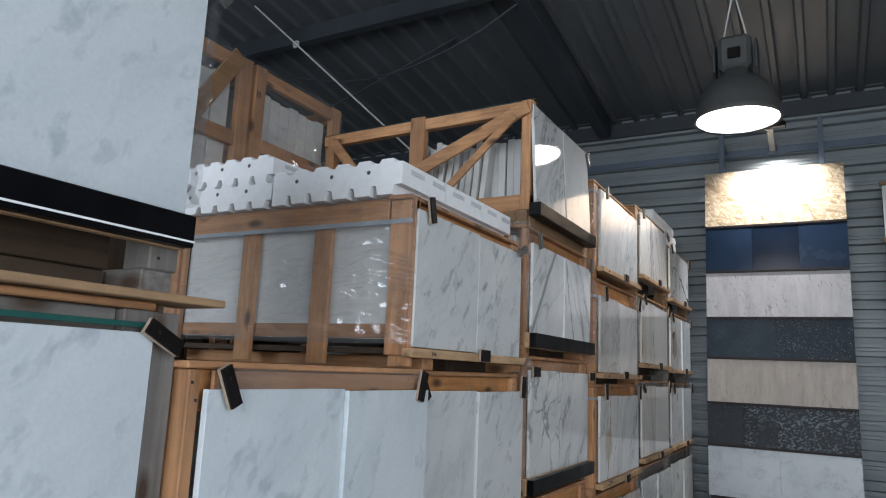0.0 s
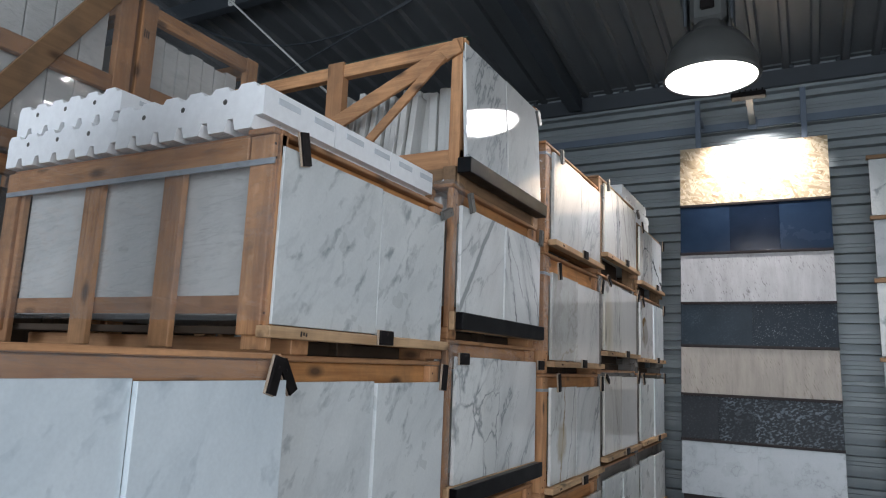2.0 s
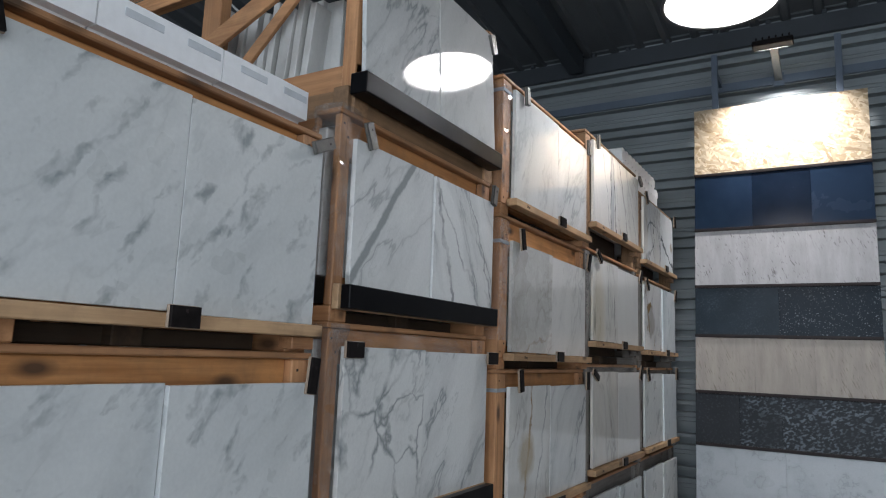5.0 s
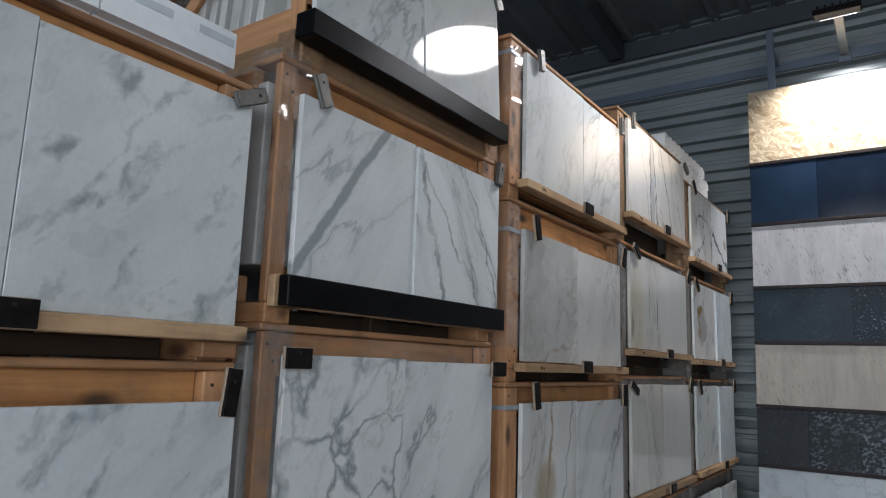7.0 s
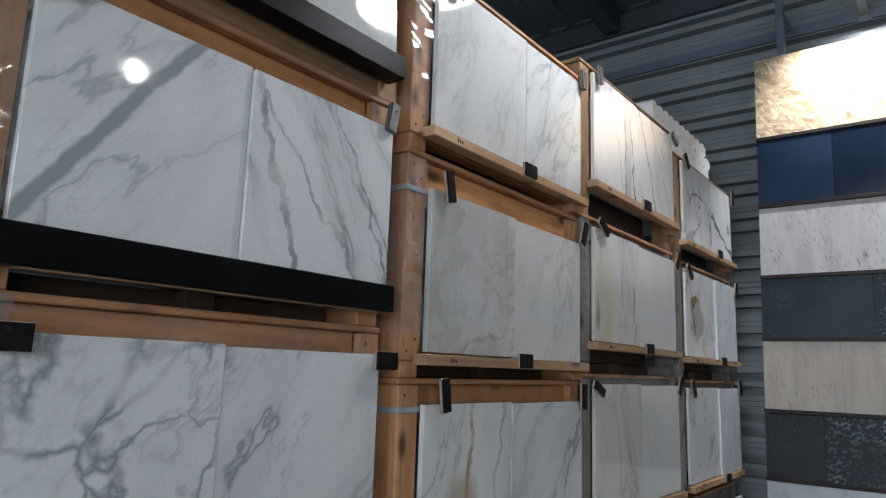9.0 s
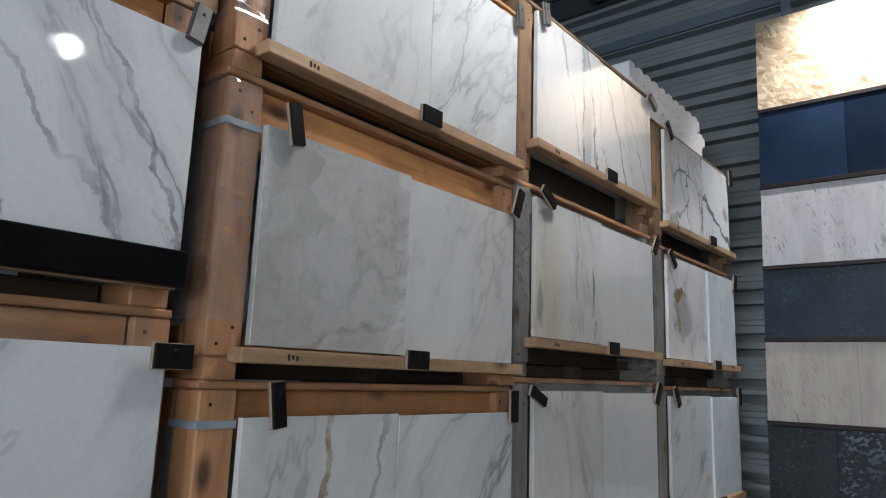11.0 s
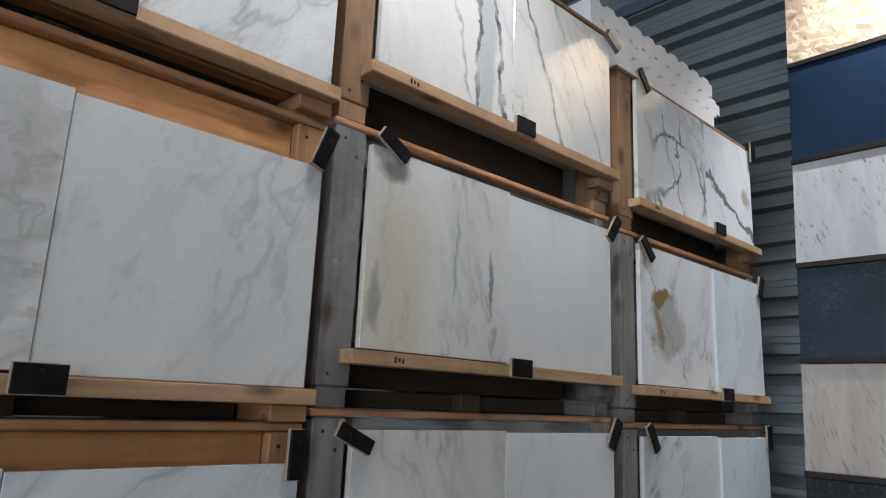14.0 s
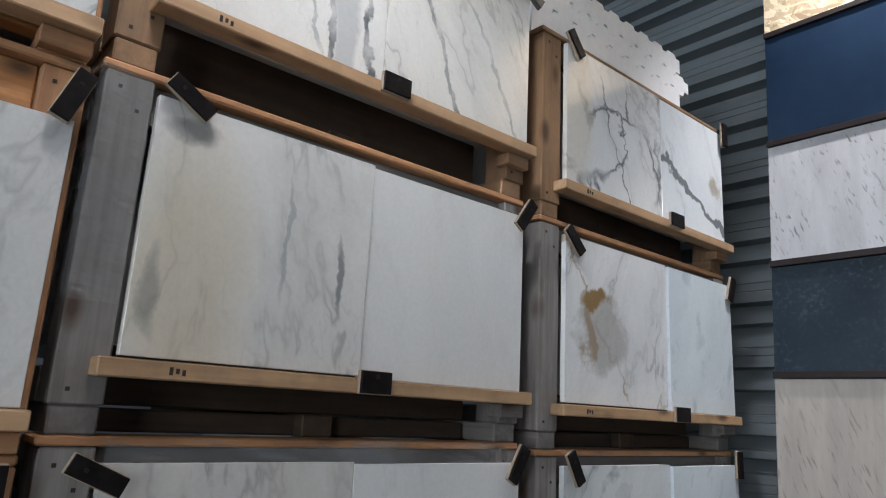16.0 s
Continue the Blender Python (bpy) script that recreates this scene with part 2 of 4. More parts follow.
WHITE = rgb(0.72, 0.73, 0.72)
M_SOFT = marble("marble_soft_grey", rgb(0.66, 0.68, 0.67), rgb(0.50, 0.53, 0.53), rgb(0.18, 0.21, 0.22), 0.16, 0.02, 2.4, 42, 0.4, 0.2, rough=0.32, fine=0.3, flecks=0.75)
M_BLUE = marble("marble_cool_cloudy", rgb(0.66, 0.71, 0.73), rgb(0.49, 0.55, 0.58), rgb(0.30, 0.36, 0.40), 0.12, 0.03, 2.2, 30, 0.30, rough=0.2, flecks=0.50)
M_BOLD = marble("marble_bold_vein", rgb(0.72, 0.73, 0.71), rgb(0.62, 0.64, 0.63), rgb(0.13, 0.15, 0.16), 0.30, 0.02, 2.8, 32, 0.5, 0.35, net=0.75, net_scale=6.0)
M_DIAG = marble("marble_diagonal_vein", rgb(0.70, 0.71, 0.70), rgb(0.60, 0.62, 0.61), rgb(0.20, 0.22, 0.23), 0.75, 0.016, 2.6, 36, 0.3, 0.16)
M_DIAGB = marble("marble_falling_vein", rgb(0.71, 0.72, 0.71), rgb(0.60, 0.62, 0.62), rgb(0.14, 0.16, 0.17), 0.75, 0.018, 3.4, -30, 0.25, 0.18,
                 bands=((4.47, 1.95, -68, 0.014, rgb(0.18, 0.19, 0.2), 0.75), (4.60, 1.93, -48, 0.009, rgb(0.2, 0.21, 0.22), 0.6), (4.80, 1.98, -62, 0.008, rgb(0.16, 0.17, 0.18), 0.75)), rag=0.15)
M_FINE = marble("marble_fine_grey", rgb(0.69, 0.69, 0.67), rgb(0.58, 0.59, 0.58), rgb(0.30, 0.31, 0.31), 0.35, 0.016, 2.4, 24, 0.35, 0.2, flecks=0.35)
M_WARM = marble("marble_warm_white", rgb(0.72, 0.70, 0.66), rgb(0.60, 0.595, 0.57), rgb(0.22, 0.21, 0.20), 0.65, 0.014, 2.6, -12, 0.3, 0.2, stain=rgb(0.55, 0.46, 0.30), stain_amount=0.28)
GREYV, DARKV, BROWNV = rgb(0.30, 0.32, 0.32), rgb(0.10, 0.11, 0.12), rgb(0.26, 0.16, 0.06)
TILE_C3 = marble("marble_broad_diagonal_band", rgb(0.70, 0.71, 0.70), rgb(0.60, 0.62, 0.61), rgb(0.24, 0.26, 0.27), 0.6, 0.014, 2.6, 38, 0.3, 0.16,
                 bands=((4.04, 1.97, 54, 0.021, GREYV, 0.95),), rag=0.045)
TILE_D3 = marble("marble_grey_cloud_patch", rgb(0.66, 0.66, 0.64), rgb(0.56, 0.57, 0.56), rgb(0.30, 0.28, 0.24), 0.5, 0.016, 2.4, 25, 0.9, 0.5,
                 cells=1.0, net=0.45, flecks=0.45, patches=((5.15, 1.84, 0.50, 0.62, rgb(0.38, 0.38, 0.365), 0.45, 0.05),),
                 bands=((5.42, 1.53, 20, 0.012, BROWNV, 0.6),), rag=0.20)
TILE_D2 = marble("marble_brown_vein", rgb(0.71, 0.71, 0.68), rgb(0.60, 0.61, 0.60), rgb(0.22, 0.21, 0.19), 0.7, 0.018, 2.2, 14, 0.35, 0.25,
                 bands=((5.37, 1.15, 82, 0.016, BROWNV, 0.85), (5.58, 1.2, 76, 0.010, GREYV, 0.8)), patches=((5.33, 0.98, 0.10, 0.12, rgb(0.36, 0.27, 0.14), 0.7, 0.5),))
TILE_E4 = marble("marble_dark_central_vein", rgb(0.73, 0.71, 0.67), rgb(0.62, 0.61, 0.58), rgb(0.24, 0.24, 0.23), 0.5, 0.014, 2.4, -10, 0.3, 0.2,
                 bands=((6.85, 2.66, -86, 0.050, rgb(0.42, 0.43, 0.43), 0.75), (6.91, 2.66, -80, 0.012, DARKV, 0.95), (6.81, 2.66, -88, 0.011, DARKV, 0.9), (6.72, 2.66, -75, 0.008, GREYV, 0.7)))
TILE_E4B = marble("marble_warm_falling_vein", rgb(0.71, 0.69, 0.64), rgb(0.62, 0.61, 0.57), rgb(0.26, 0.25, 0.23), 0.5, 0.012, 2.4, -30, 0.3, 0.2,
                  bands=((7.13, 2.74, -66, 0.011, DARKV, 0.85), (7.36, 2.72, -60, 0.010, GREYV, 0.8)))
TILE_E3 = marble("marble_warm_edge_stain", rgb(0.72, 0.71, 0.68), rgb(0.62, 0.615, 0.59), rgb(0.28, 0.28, 0.27), 0.6, 0.014, 2.6, -10, 0.3, 0.2,
                 patches=((6.52, 1.78, 0.14, 0.30, rgb(0.58, 0.51, 0.37), 0.6, 0.7), (6.455, 1.74, 0.020, 0.09, DARKV, 0.45, 0.6), (6.50, 2.10, 0.06, 0.03, DARKV, 0.5, 0.6), (6.89, 1.84, 0.010, 0.09, DARKV, 0.7, 0.6), (6.74, 1.92, 0.008, 0.14, GREYV, 0.6, 0.6)), rag=0.10)
TILE_F3 = marble("marble_brown_blotch", rgb(0.72, 0.72, 0.71), rgb(0.62, 0.63, 0.63), rgb(0.26, 0.27, 0.27), 0.6, 0.016, 2.6, 15, 0.35, 0.2,
                 patches=((8.00, 1.83, 0.13, 0.13, rgb(0.36, 0.34, 0.31), 0.75, 0.35), (7.96, 1.93, 0.09, 0.045, BROWNV, 0.95, 0.4), (7.93, 1.80, 0.03, 0.10, BROWNV, 0.6, 0.5)), bands=((8.04, 1.76, -55, 0.010, BROWNV, 0.6),), rag=0.26)
TILE_F4 = marble("marble_dark_network", rgb(0.73, 0.74, 0.73), rgb(0.64, 0.66, 0.67), rgb(0.11, 0.12, 0.13), 0.35, 0.016, 3.0, -24, 0.35, 0.3, net=0.95, net_scale=6.0,
                 patches=((7.86, 2.62, 0.09, 0.28, rgb(0.60, 0.54, 0.42), 0.5, 0.7),))
TILE_F4B = marble("marble_dark_sweep", rgb(0.74, 0.77, 0.78), rgb(0.64, 0.69, 0.72), rgb(0.14, 0.16, 0.18), 0.3, 0.014, 2.6, -20, 0.35, 0.3,
                  rag=0.24, bands=((8.62, 2.52, -22, 0.022, DARKV, 0.85),), patches=((8.86, 2.60, 0.05, 0.05, BROWNV, 0.6, 0.5),))
M_EVEN = marble("marble_even_white", rgb(0.72, 0.72, 0.70), rgb(0.66, 0.66, 0.645), rgb(0.42, 0.42, 0.41), 0.15, 0.012, 2.0, -8, 0.25, 0.2)
M_BACK = marble("stone_stack_white", rgb(0.62, 0.62, 0.60), rgb(0.52, 0.53, 0.52), rgb(0.4, 0.4, 0.4), 0.2, 0.02, 2.0, 20, 0.4, rough=0.4)

WOOD = {ax: wood("pine_" + n, rgb(0.57, 0.30, 0.14), rgb(0.33, 0.15, 0.065), axis=ax) for ax, n in enumerate("xyz")}
HONEY = {ax: wood("honey_pine_" + n, rgb(0.64, 0.31, 0.115), rgb(0.42, 0.175, 0.055), axis=ax) for ax, n in enumerate("xyz")}
PALE = {ax: wood("pale_pine_" + n, rgb(0.55, 0.36, 0.20), rgb(0.38, 0.225, 0.115), axis=ax) for ax, n in enumerate("xyz")}
GREY = {ax: wood("weathered_" + n, rgb(0.25, 0.235, 0.22), rgb(0.14, 0.125, 0.11), axis=ax, rough=0.8) for ax, n in enumerate("xyz")}
BROWN = {ax: wood("brown_timber_" + n, rgb(0.36, 0.21, 0.11), rgb(0.21, 0.12, 0.06), axis=ax, rough=0.75) for ax, n in enumerate("xyz")}
# inner timber with the recess shade put into its dark colour
SHADEW = {ax: wood("shaded_inner_timber_" + n, rgb(0.085, 0.052, 0.030), rgb(0.038, 0.025, 0.016), axis=ax, rough=0.8) for ax, n in enumerate("xyz")}
M_BLACK = plain("black_bar", (0.004, 0.004, 0.005), 0.35, 0, 0.3, spec=0.12)
M_CLIP = plain("dark_clip", (0.010, 0.008, 0.008), 0.5, 0, 0.5, 30, spec=0.12)
M_CLIPW = plain("clip_edge_pale_wood", (0.34, 0.26, 0.19), 0.6, 0, 0.2, 30)
M_CLIPM = plain("clip_dull_metal", (0.15, 0.145, 0.135), 0.45, 0.6, 0.2, 30)
M_FOAM = plain("white_polystyrene", (0.86, 0.87, 0.88), 0.85, 0, 0.04, 30, 0.4, 160)
M_WRAP = film_wrap("stretch_film")
M_STRAP = plain("grey_strap", (0.30, 0.33, 0.36), 0.35, 0, 0.15, 20)
M_WALL = sheet_metal("grey_wall_sheet", (0.255, 0.285, 0.295), 0.42, (0.4, 1, 3))
M_ROOF = sheet_metal("grey_roof_sheet", (0.105, 0.112, 0.118), 0.5, (3, 0.4, 1))
M_STEEL = sheet_metal("blue_grey_steel", (0.13, 0.165, 0.215), 0.5)
M_DKSTEEL = sheet_metal("dark_steel", (0.045, 0.053, 0.062), 0.5)
M_LAMP = sheet_metal("lamp_grey_enamel", (0.085, 0.088, 0.085), 0.4)
M_LAMPIN = plain("lamp_white_inside", (0.85, 0.85, 0.83), 0.3, 0, 0.02)
M_FLOOR = plain("concrete_floor", (0.26, 0.26, 0.25), 0.6, 0, 0.3, 1.2, 0.2, 30)
M_PLASTER = plain("dark_wall_sheet", (0.20, 0.21, 0.22), 0.6, 0, 0.2, 1.0)
M_ROPE = plain("pale_rope", (0.5, 0.5, 0.48), 0.8, 0, 0.2, 60)
M_INK = plain("stencil_ink", (0.03, 0.02, 0.015), 0.8, 0, 0.1)
M_OSB = osb("strand_board")
M_NAVY = [plain("navy_tile_" + n, c, 0.22, 0, 0.2, 3, spec=0.25) for n, c in (("deep", (0.006, 0.012, 0.025)), ("slate", (0.012, 0.024, 0.047)))]
M_GRANW = speckled("white_granite", rgb(0.47, 0.47, 0.48), rgb(0.13, 0.12, 0.12), 30, 0.58, 0.68, 0.35, rgb(0.36, 0.355, 0.36), (2.4, 1, 0.6))
M_GRAND = speckled("dark_blue_granite", rgb(0.022, 0.034, 0.046), rgb(0.07, 0.09, 0.11), 60, 0.52, 0.68, 0.35, amount=0.5)
M_GRANF = speckled("dark_blue_granite_flecked", rgb(0.014, 0.022, 0.032), rgb(0.22, 0.26, 0.29), 70, 0.61, 0.67, 0.35, amount=0.7)
M_BEIGE = speckled("beige_travertine", rgb(0.39, 0.35, 0.31), rgb(0.14, 0.115, 0.09), 26, 0.57, 0.70, 0.45, rgb(0.29, 0.26, 0.235), (3, 1, 0.45), 0.6)
M_BLKG = speckled("black_granite_flecked", rgb(0.016, 0.020, 0.025), rgb(0.16, 0.19, 0.22), 34, 0.50, 0.62, 0.35, None, (1, 1, 1.5), 0.75)
M_BLKP = speckled("black_granite_plain", rgb(0.020, 0.023, 0.028), rgb(0.06, 0.07, 0.08), 50, 0.55, 0.66, 0.35, amount=0.5)
M_PALEST = marble("pale_grey_stone", rgb(0.44, 0.47, 0.49), rgb(0.36, 0.39, 0.41), rgb(0.15, 0.16, 0.18), 0.5, 0.012, 2.6, 0, 0.9, 0.2, rough=0.3)
M_LEDGE = plain("brown_black_ledge", (0.020, 0.014, 0.014), 0.5, 0, 0.3, spec=0.2)
M_BULB = glow("lamp_glow", (1.0, 0.97, 0.93), 14.0)
M_LED = glow("led_glow", (1.0, 0.98, 0.95), 10.0)


# ---- mesh helpers ----
def put(name, bm, material, parent=None, label="", smooth=False):
    me = bpy.data.meshes.new(name)
    bm.to_mesh(me)
    bm.free()
    me.materials.append(material)
    if smooth:
        for p in me.polygons:
            p.use_smooth = True
    ob = new(name, me)
    if parent:
        ob.parent = parent
    if label:
        tagged(ob, label)
    return ob


def part(name, bm, material, parent, label="", smooth=False):
    return put(name, bm, material, parent, label, smooth)


def thing(name, label, category, group="", kind="", at=(0, 0, 0)):
    ob = new(name)
    ob.location = (0, 0, 0)
    return tagged(ob, label, category, group, kind)


BOX_FACES = ((0, 3, 2, 1), (4, 5, 6, 7), (0, 1, 5, 4), (1, 2, 6, 5), (2, 3, 7, 6), (3, 0, 4, 7))


def add_box(bm, x0, x1, y0, y1, z0, z1, m=None, bevel=0.0):
    v = [bm.verts.new(c) for c in ((x0, y0, z0), (x1, y0, z0), (x1, y1, z0), (x0, y1, z0), (x0, y0, z1), (x1, y0, z1), (x1, y1, z1), (x0, y1, z1))]
    for f in BOX_FACES:
        bm.faces.new([v[i] for i in f])
    if m is not None:
        bmesh.ops.transform(bm, matrix=m, verts=v)
    return v


def box(x0, x1, y0, y1, z0, z1, bevel=0.003, m=None):
    bm = bmesh.new()
    add_box(bm, x0, x1, y0, y1, z0, z1, m)
    if bevel:
        bmesh.ops.bevel(bm, geom=bm.edges[:], offset=bevel, segments=1, affect="EDGES")
    return bm


def beam(a, b, w, h, bevel=0.003, up=(0, 0, 1)):
    """A bar from a to b, w across and h along up."""
    a, b = Vector(a), Vector(b)
    d = (b - a).normalized()
    side = d.cross(Vector(up)).normalized()
    top = side.cross(d)
    m = Matrix((side, d, top)).transposed().to_4x4()
    m.translation = a
    return box(-w / 2, w / 2, 0, (b - a).length, -h / 2, h / 2, bevel, m)


def tube(points, r, n=6):
    bm = bmesh.new()
    rings = []
    pts = [Vector(p) for p in points]
    for i, p in enumerate(pts):
        d = (pts[min(i + 1, len(pts) - 1)] - pts[max(i - 1, 0)]).normalized()
        s = d.cross(Vector((0.3, 0.2, 1))).normalized()
        t = d.cross(s)
        rings.append([bm.verts.new(p + r * (math.cos(k * 2 * math.pi / n) * s + math.sin(k * 2 * math.pi / n) * t)) for k in range(n)])
    for a, b in zip(rings, rings[1:]):
        for k in range(n):
            bm.faces.new((a[k], a[(k + 1) % n], b[(k + 1) % n], b[k]))
    return bm


def lathe(profile, n=48, m=None):
    bm = bmesh.new()
    rings = [[bm.verts.new((r * math.cos(2 * math.pi * k / n), r * math.sin(2 * math.pi * k / n), z)) for k in range(n)] for r, z in profile]
    for a, b in zip(rings, rings[1:]):
        for k in range(n):
            bm.faces.new((a[k], a[(k + 1) % n], b[(k + 1) % n], b[k]))
    if m is not None:
        bmesh.ops.transform(bm, matrix=m, verts=bm.verts)
    return bm


def crumpled(o, u, v, nu, nv, depth, seed, scale=6.0):
    """A creased sheet spanned by u and v from o, displaced along its normal."""
    o, u, v = Vector(o), Vector(u), Vector(v)
    n = u.cross(v).normalized()
    bm = bmesh.new()
    grid = []
    for j in range(nv + 1):
        row = []
        for i in range(nu + 1):
            p = o + u * (i / nu) + v * (j / nv)
            d = 0.5 * noise.noise(p * scale + Vector((seed, 0, 0))) + 0.2 * noise.noise(p * scale * 2.6 + Vector((0, seed, 0)))
            run = p.x + p.y
            d += 1.3 * (0.3 - abs(noise.noise(Vector((run * 0.5, 0.0, p.z * 3.2 + run * 0.7)) * scale * 0.9 + Vector((0, 0, seed)))))
            row.append(bm.verts.new(p + n * depth * d))
        grid.append(row)
    for j in range(nv):
        for i in range(nu):
            bm.faces.new((grid[j][i], grid[j][i + 1], grid[j + 1][i + 1], grid[j + 1][i]))
    return bm


def film(name, parent, *args):
    ob = part(name, crumpled(*args), M_WRAP, parent, "clear creased stretch film", True)
    ob.visible_shadow = False
    return ob


def wall_profile(length, pitch, depth, flat):
    """Points (along, out) of a trapezoid sheet."""
    pts, s = [], 0.0
    while s < length:
        pts += [(s, 0), (s + flat, 0), (s + flat + 0.02, depth), (s + pitch - 0.02, depth)]
        s += pitch
    return pts


# ---- structure ----
X0, X1, Y0, Y1 = -7.0, 5.5, -4.0, 9.5
bm = bmesh.new()
add_box(bm, X0, X1, Y0, Y1, -0.2, 0)
tagged(put("floor", bm, M_FLOOR), "worn grey concrete warehouse floor", "floor", kind="structure")

# back wall: horizontally ribbed sheet in front of a backing
bm = bmesh.new()
PITCH, FACE = 0.325, 0.09
pts, zz = [(0.0, FACE)], 0.011
while zz < 5.6:
    pts += [(zz, FACE), (zz + 0.006, 0), (zz + 0.068, 0), (zz + 0.074, FACE), (zz + 0.110, FACE), (zz + 0.116, 0), (zz + 0.178, 0), (zz + 0.184, FACE)]
    for bead in (0.235, 0.275):
        pts += [(zz + bead, FACE), (zz + bead + 0.004, FACE - 0.006), (zz + bead + 0.008, FACE)]
    zz += PITCH
pts.append((6.0, FACE))
va = [bm.verts.new((X0, Y1 - d, s)) for s, d in pts]
vb = [bm.verts.new((X1, Y1 - d, s)) for s, d in pts]
for i in range(len(pts) - 1):
    bm.faces.new((va[i], vb[i], vb[i + 1], va[i + 1]))
add_box(bm, X0, X1, Y1 + 0.02, Y1 + 0.15, 0, 6.2)
tagged(put("wall_north", bm, M_WALL), "grey ribbed sheet-metal warehouse wall", "wall", kind="structure")

bm = bmesh.new()
add_box(bm, X0 - 0.15, X0, Y0, Y1, 0, 8.5)
tagged(put("wall_west", bm, M_PLASTER), "dark grey sheet-metal side wall", "wall", kind="structure")
# east wall with a tall side door, unseen, added for the fill light
bm = bmesh.new()
add_box(bm, X1, X1 + 0.15, Y0, -3.3, 0, 8.5)
add_box(bm, X1, X1 + 0.15, 1.3, Y1, 0, 8.5)
add_box(bm, X1, X1 + 0.15, -3.3, 1.3, 4.2, 8.5)
tagged(put("wall_east", bm, M_PLASTER), "dark grey side wall with added, unseen doorway", "wall", kind="structure")
# south wall with the loading door
bm = bmesh.new()
add_box(bm, X0, -4.4, Y0 - 0.15, Y0, 0, 8.5)
add_box(bm, 3.4, X1, Y0 - 0.15, Y0, 0, 8.5)
add_box(bm, -4.4, 3.4, Y0 - 0.15, Y0, 4.2, 8.5)
tagged(put("wall_south", bm, M_PLASTER), "dark end wall with open loading door", "wall", kind="structure")

# roof: ribs run up the slope, away from the back wall
RISE = 0.14
bm = bmesh.new()
pts = wall_profile(X1 - X0, 0.30, 0.05, 0.20)


def roof_z(y):
    return 5.06 + RISE * (Y1 - y)


va = [bm.verts.new((X0 + s, Y1, roof_z(Y1) - d)) for s, d in pts]
vb = [bm.verts.new((X0 + s, Y0, roof_z(Y0) - d)) for s, d in pts]
for i in range(len(pts) - 1):
    bm.faces.new((va[i], va[i + 1], vb[i + 1], vb[i]))
top = [bm.verts.new(c) for c in ((X0, Y1, roof_z(Y1) + 0.08), (X1, Y1, roof_z(Y1) + 0.08), (X1, Y0, roof_z(Y0) + 0.08), (X0, Y0, roof_z(Y0) + 0.08))]
bm.faces.new(top)
tagged(put("ceiling", bm, M_ROOF), "dark grey ribbed metal roof sheet", "ceiling", kind="structure")


def trim(name, bm, material, label, category):
    return tagged(put(name, bm, material), label, category, kind="structure")


trim("trim_eave_beam", box(X0, X1, Y1 - 0.14, Y1 - 0.05, 4.78, 4.98), M_DKSTEEL, "dark steel eave beam along the wall", "beam")
trim("trim_wall_rail", box(X0, X1, Y1 - 0.12, Y1 - 0.05, 4.32, 4.41), M_STEEL, "blue-grey steel rail across the wall", "rail")
trim("trim_rafter", beam((-1.15, Y1 - 0.2, roof_z(Y1) - 0.17), (-1.15, Y0, roof_z(Y0) - 0.17), 0.16, 0.22), M_DKSTEEL, "dark steel rafter under the roof", "beam")
trim("trim_purlin", beam((X0, 6.1, roof_z(6.1) - 0.14), (-1.25, 6.1, roof_z(6.1) - 0.14), 0.12, 0.2), M_DKSTEEL, "dark steel purlin under the roof", "beam")
for k in range(16):
    x = -3.2 + 0.45 * k + 0.1 * math.sin(7 * k)
    trim("trim_bolt", box(x, x + 0.05, Y1 - 0.13, Y1 - 0.08, 4.985, 5.03, 0.008), M_DKSTEEL, "dark bolt head on the eave beam", "bolt")

# rope and bracing cables
def cable(name, a, b, r, material, label, sag=0.0):
    a, b = Vector(a), Vector(b)
    pts = [a.lerp(b, i / 10) - Vector((0, 0, sag * 4 * (i / 10) * (1 - i / 10))) for i in range(11)]
    return tagged(put(name, tube(pts, r), material, None, "", True), label, name.replace("_", " "))


cable("rope", (-4.26, 5.54, 5.58), (-0.86, 5.54, 2.52), 0.011, M_ROPE, "pale rope stretched down from the roof")
kn = thing("rope_knot", "loose knot in the pale rope", "knot")
for k in range(3):
    a0 = k * 2.1
    part("loop", tube([(-3.56 + 0.045 * math.cos(a0 + t) * math.sin(t), 5.53, 4.95 + 0.04 * math.sin(a0 + t)) for t in [i * 0.4 for i in range(17)]], 0.006), M_ROPE, kn, "", True)
cable("brace_cable", (-4.3, 6.9, 4.75), (-2.0, 6.9, 5.5), 0.014, M_DKSTEEL, "dark steel bracing cable under the roof")
cable("electric_cable", (-4.9, 6.2, roof_z(6.2) - 0.2), (-1.2, 6.2, roof_z(6.2) - 0.3), 0.012, M_DKSTEEL, "thin dark cable hanging below the roof", 0.55)

# ---- high-bay lamp ----
LX, LY, LZ = 0.87, 6.15, 3.63
hb = thing("pendant_lamp", "grey high-bay pendant lamp, switched on", "lamp")
T = Matrix.Translation((LX, LY, LZ))
part("shade", lathe([(0.325, 0.012), (0.342, 0.0), (0.348, 0.01), (0.335, 0.06), (0.325, 0.14), (0.29, 0.24), (0.22, 0.33), (0.13, 0.385), (0.12, 0.44), (0.0, 0.44)], 56, T), M_LAMP, hb, "dark grey bell-shaped shade", True)
part("reflector", lathe([(0.325, 0.012), (0.318, 0.06), (0.30, 0.14), (0.26, 0.23), (0.2, 0.30), (0.0, 0.33)], 56, T), M_LAMPIN, hb, "white inside of the shade", True)
bulb = part("diffuser", lathe([(0.316, 0.03), (0.2, 0.028), (0.0, 0.028)], 56, T), M_BULB, hb, "glowing white lamp glass")
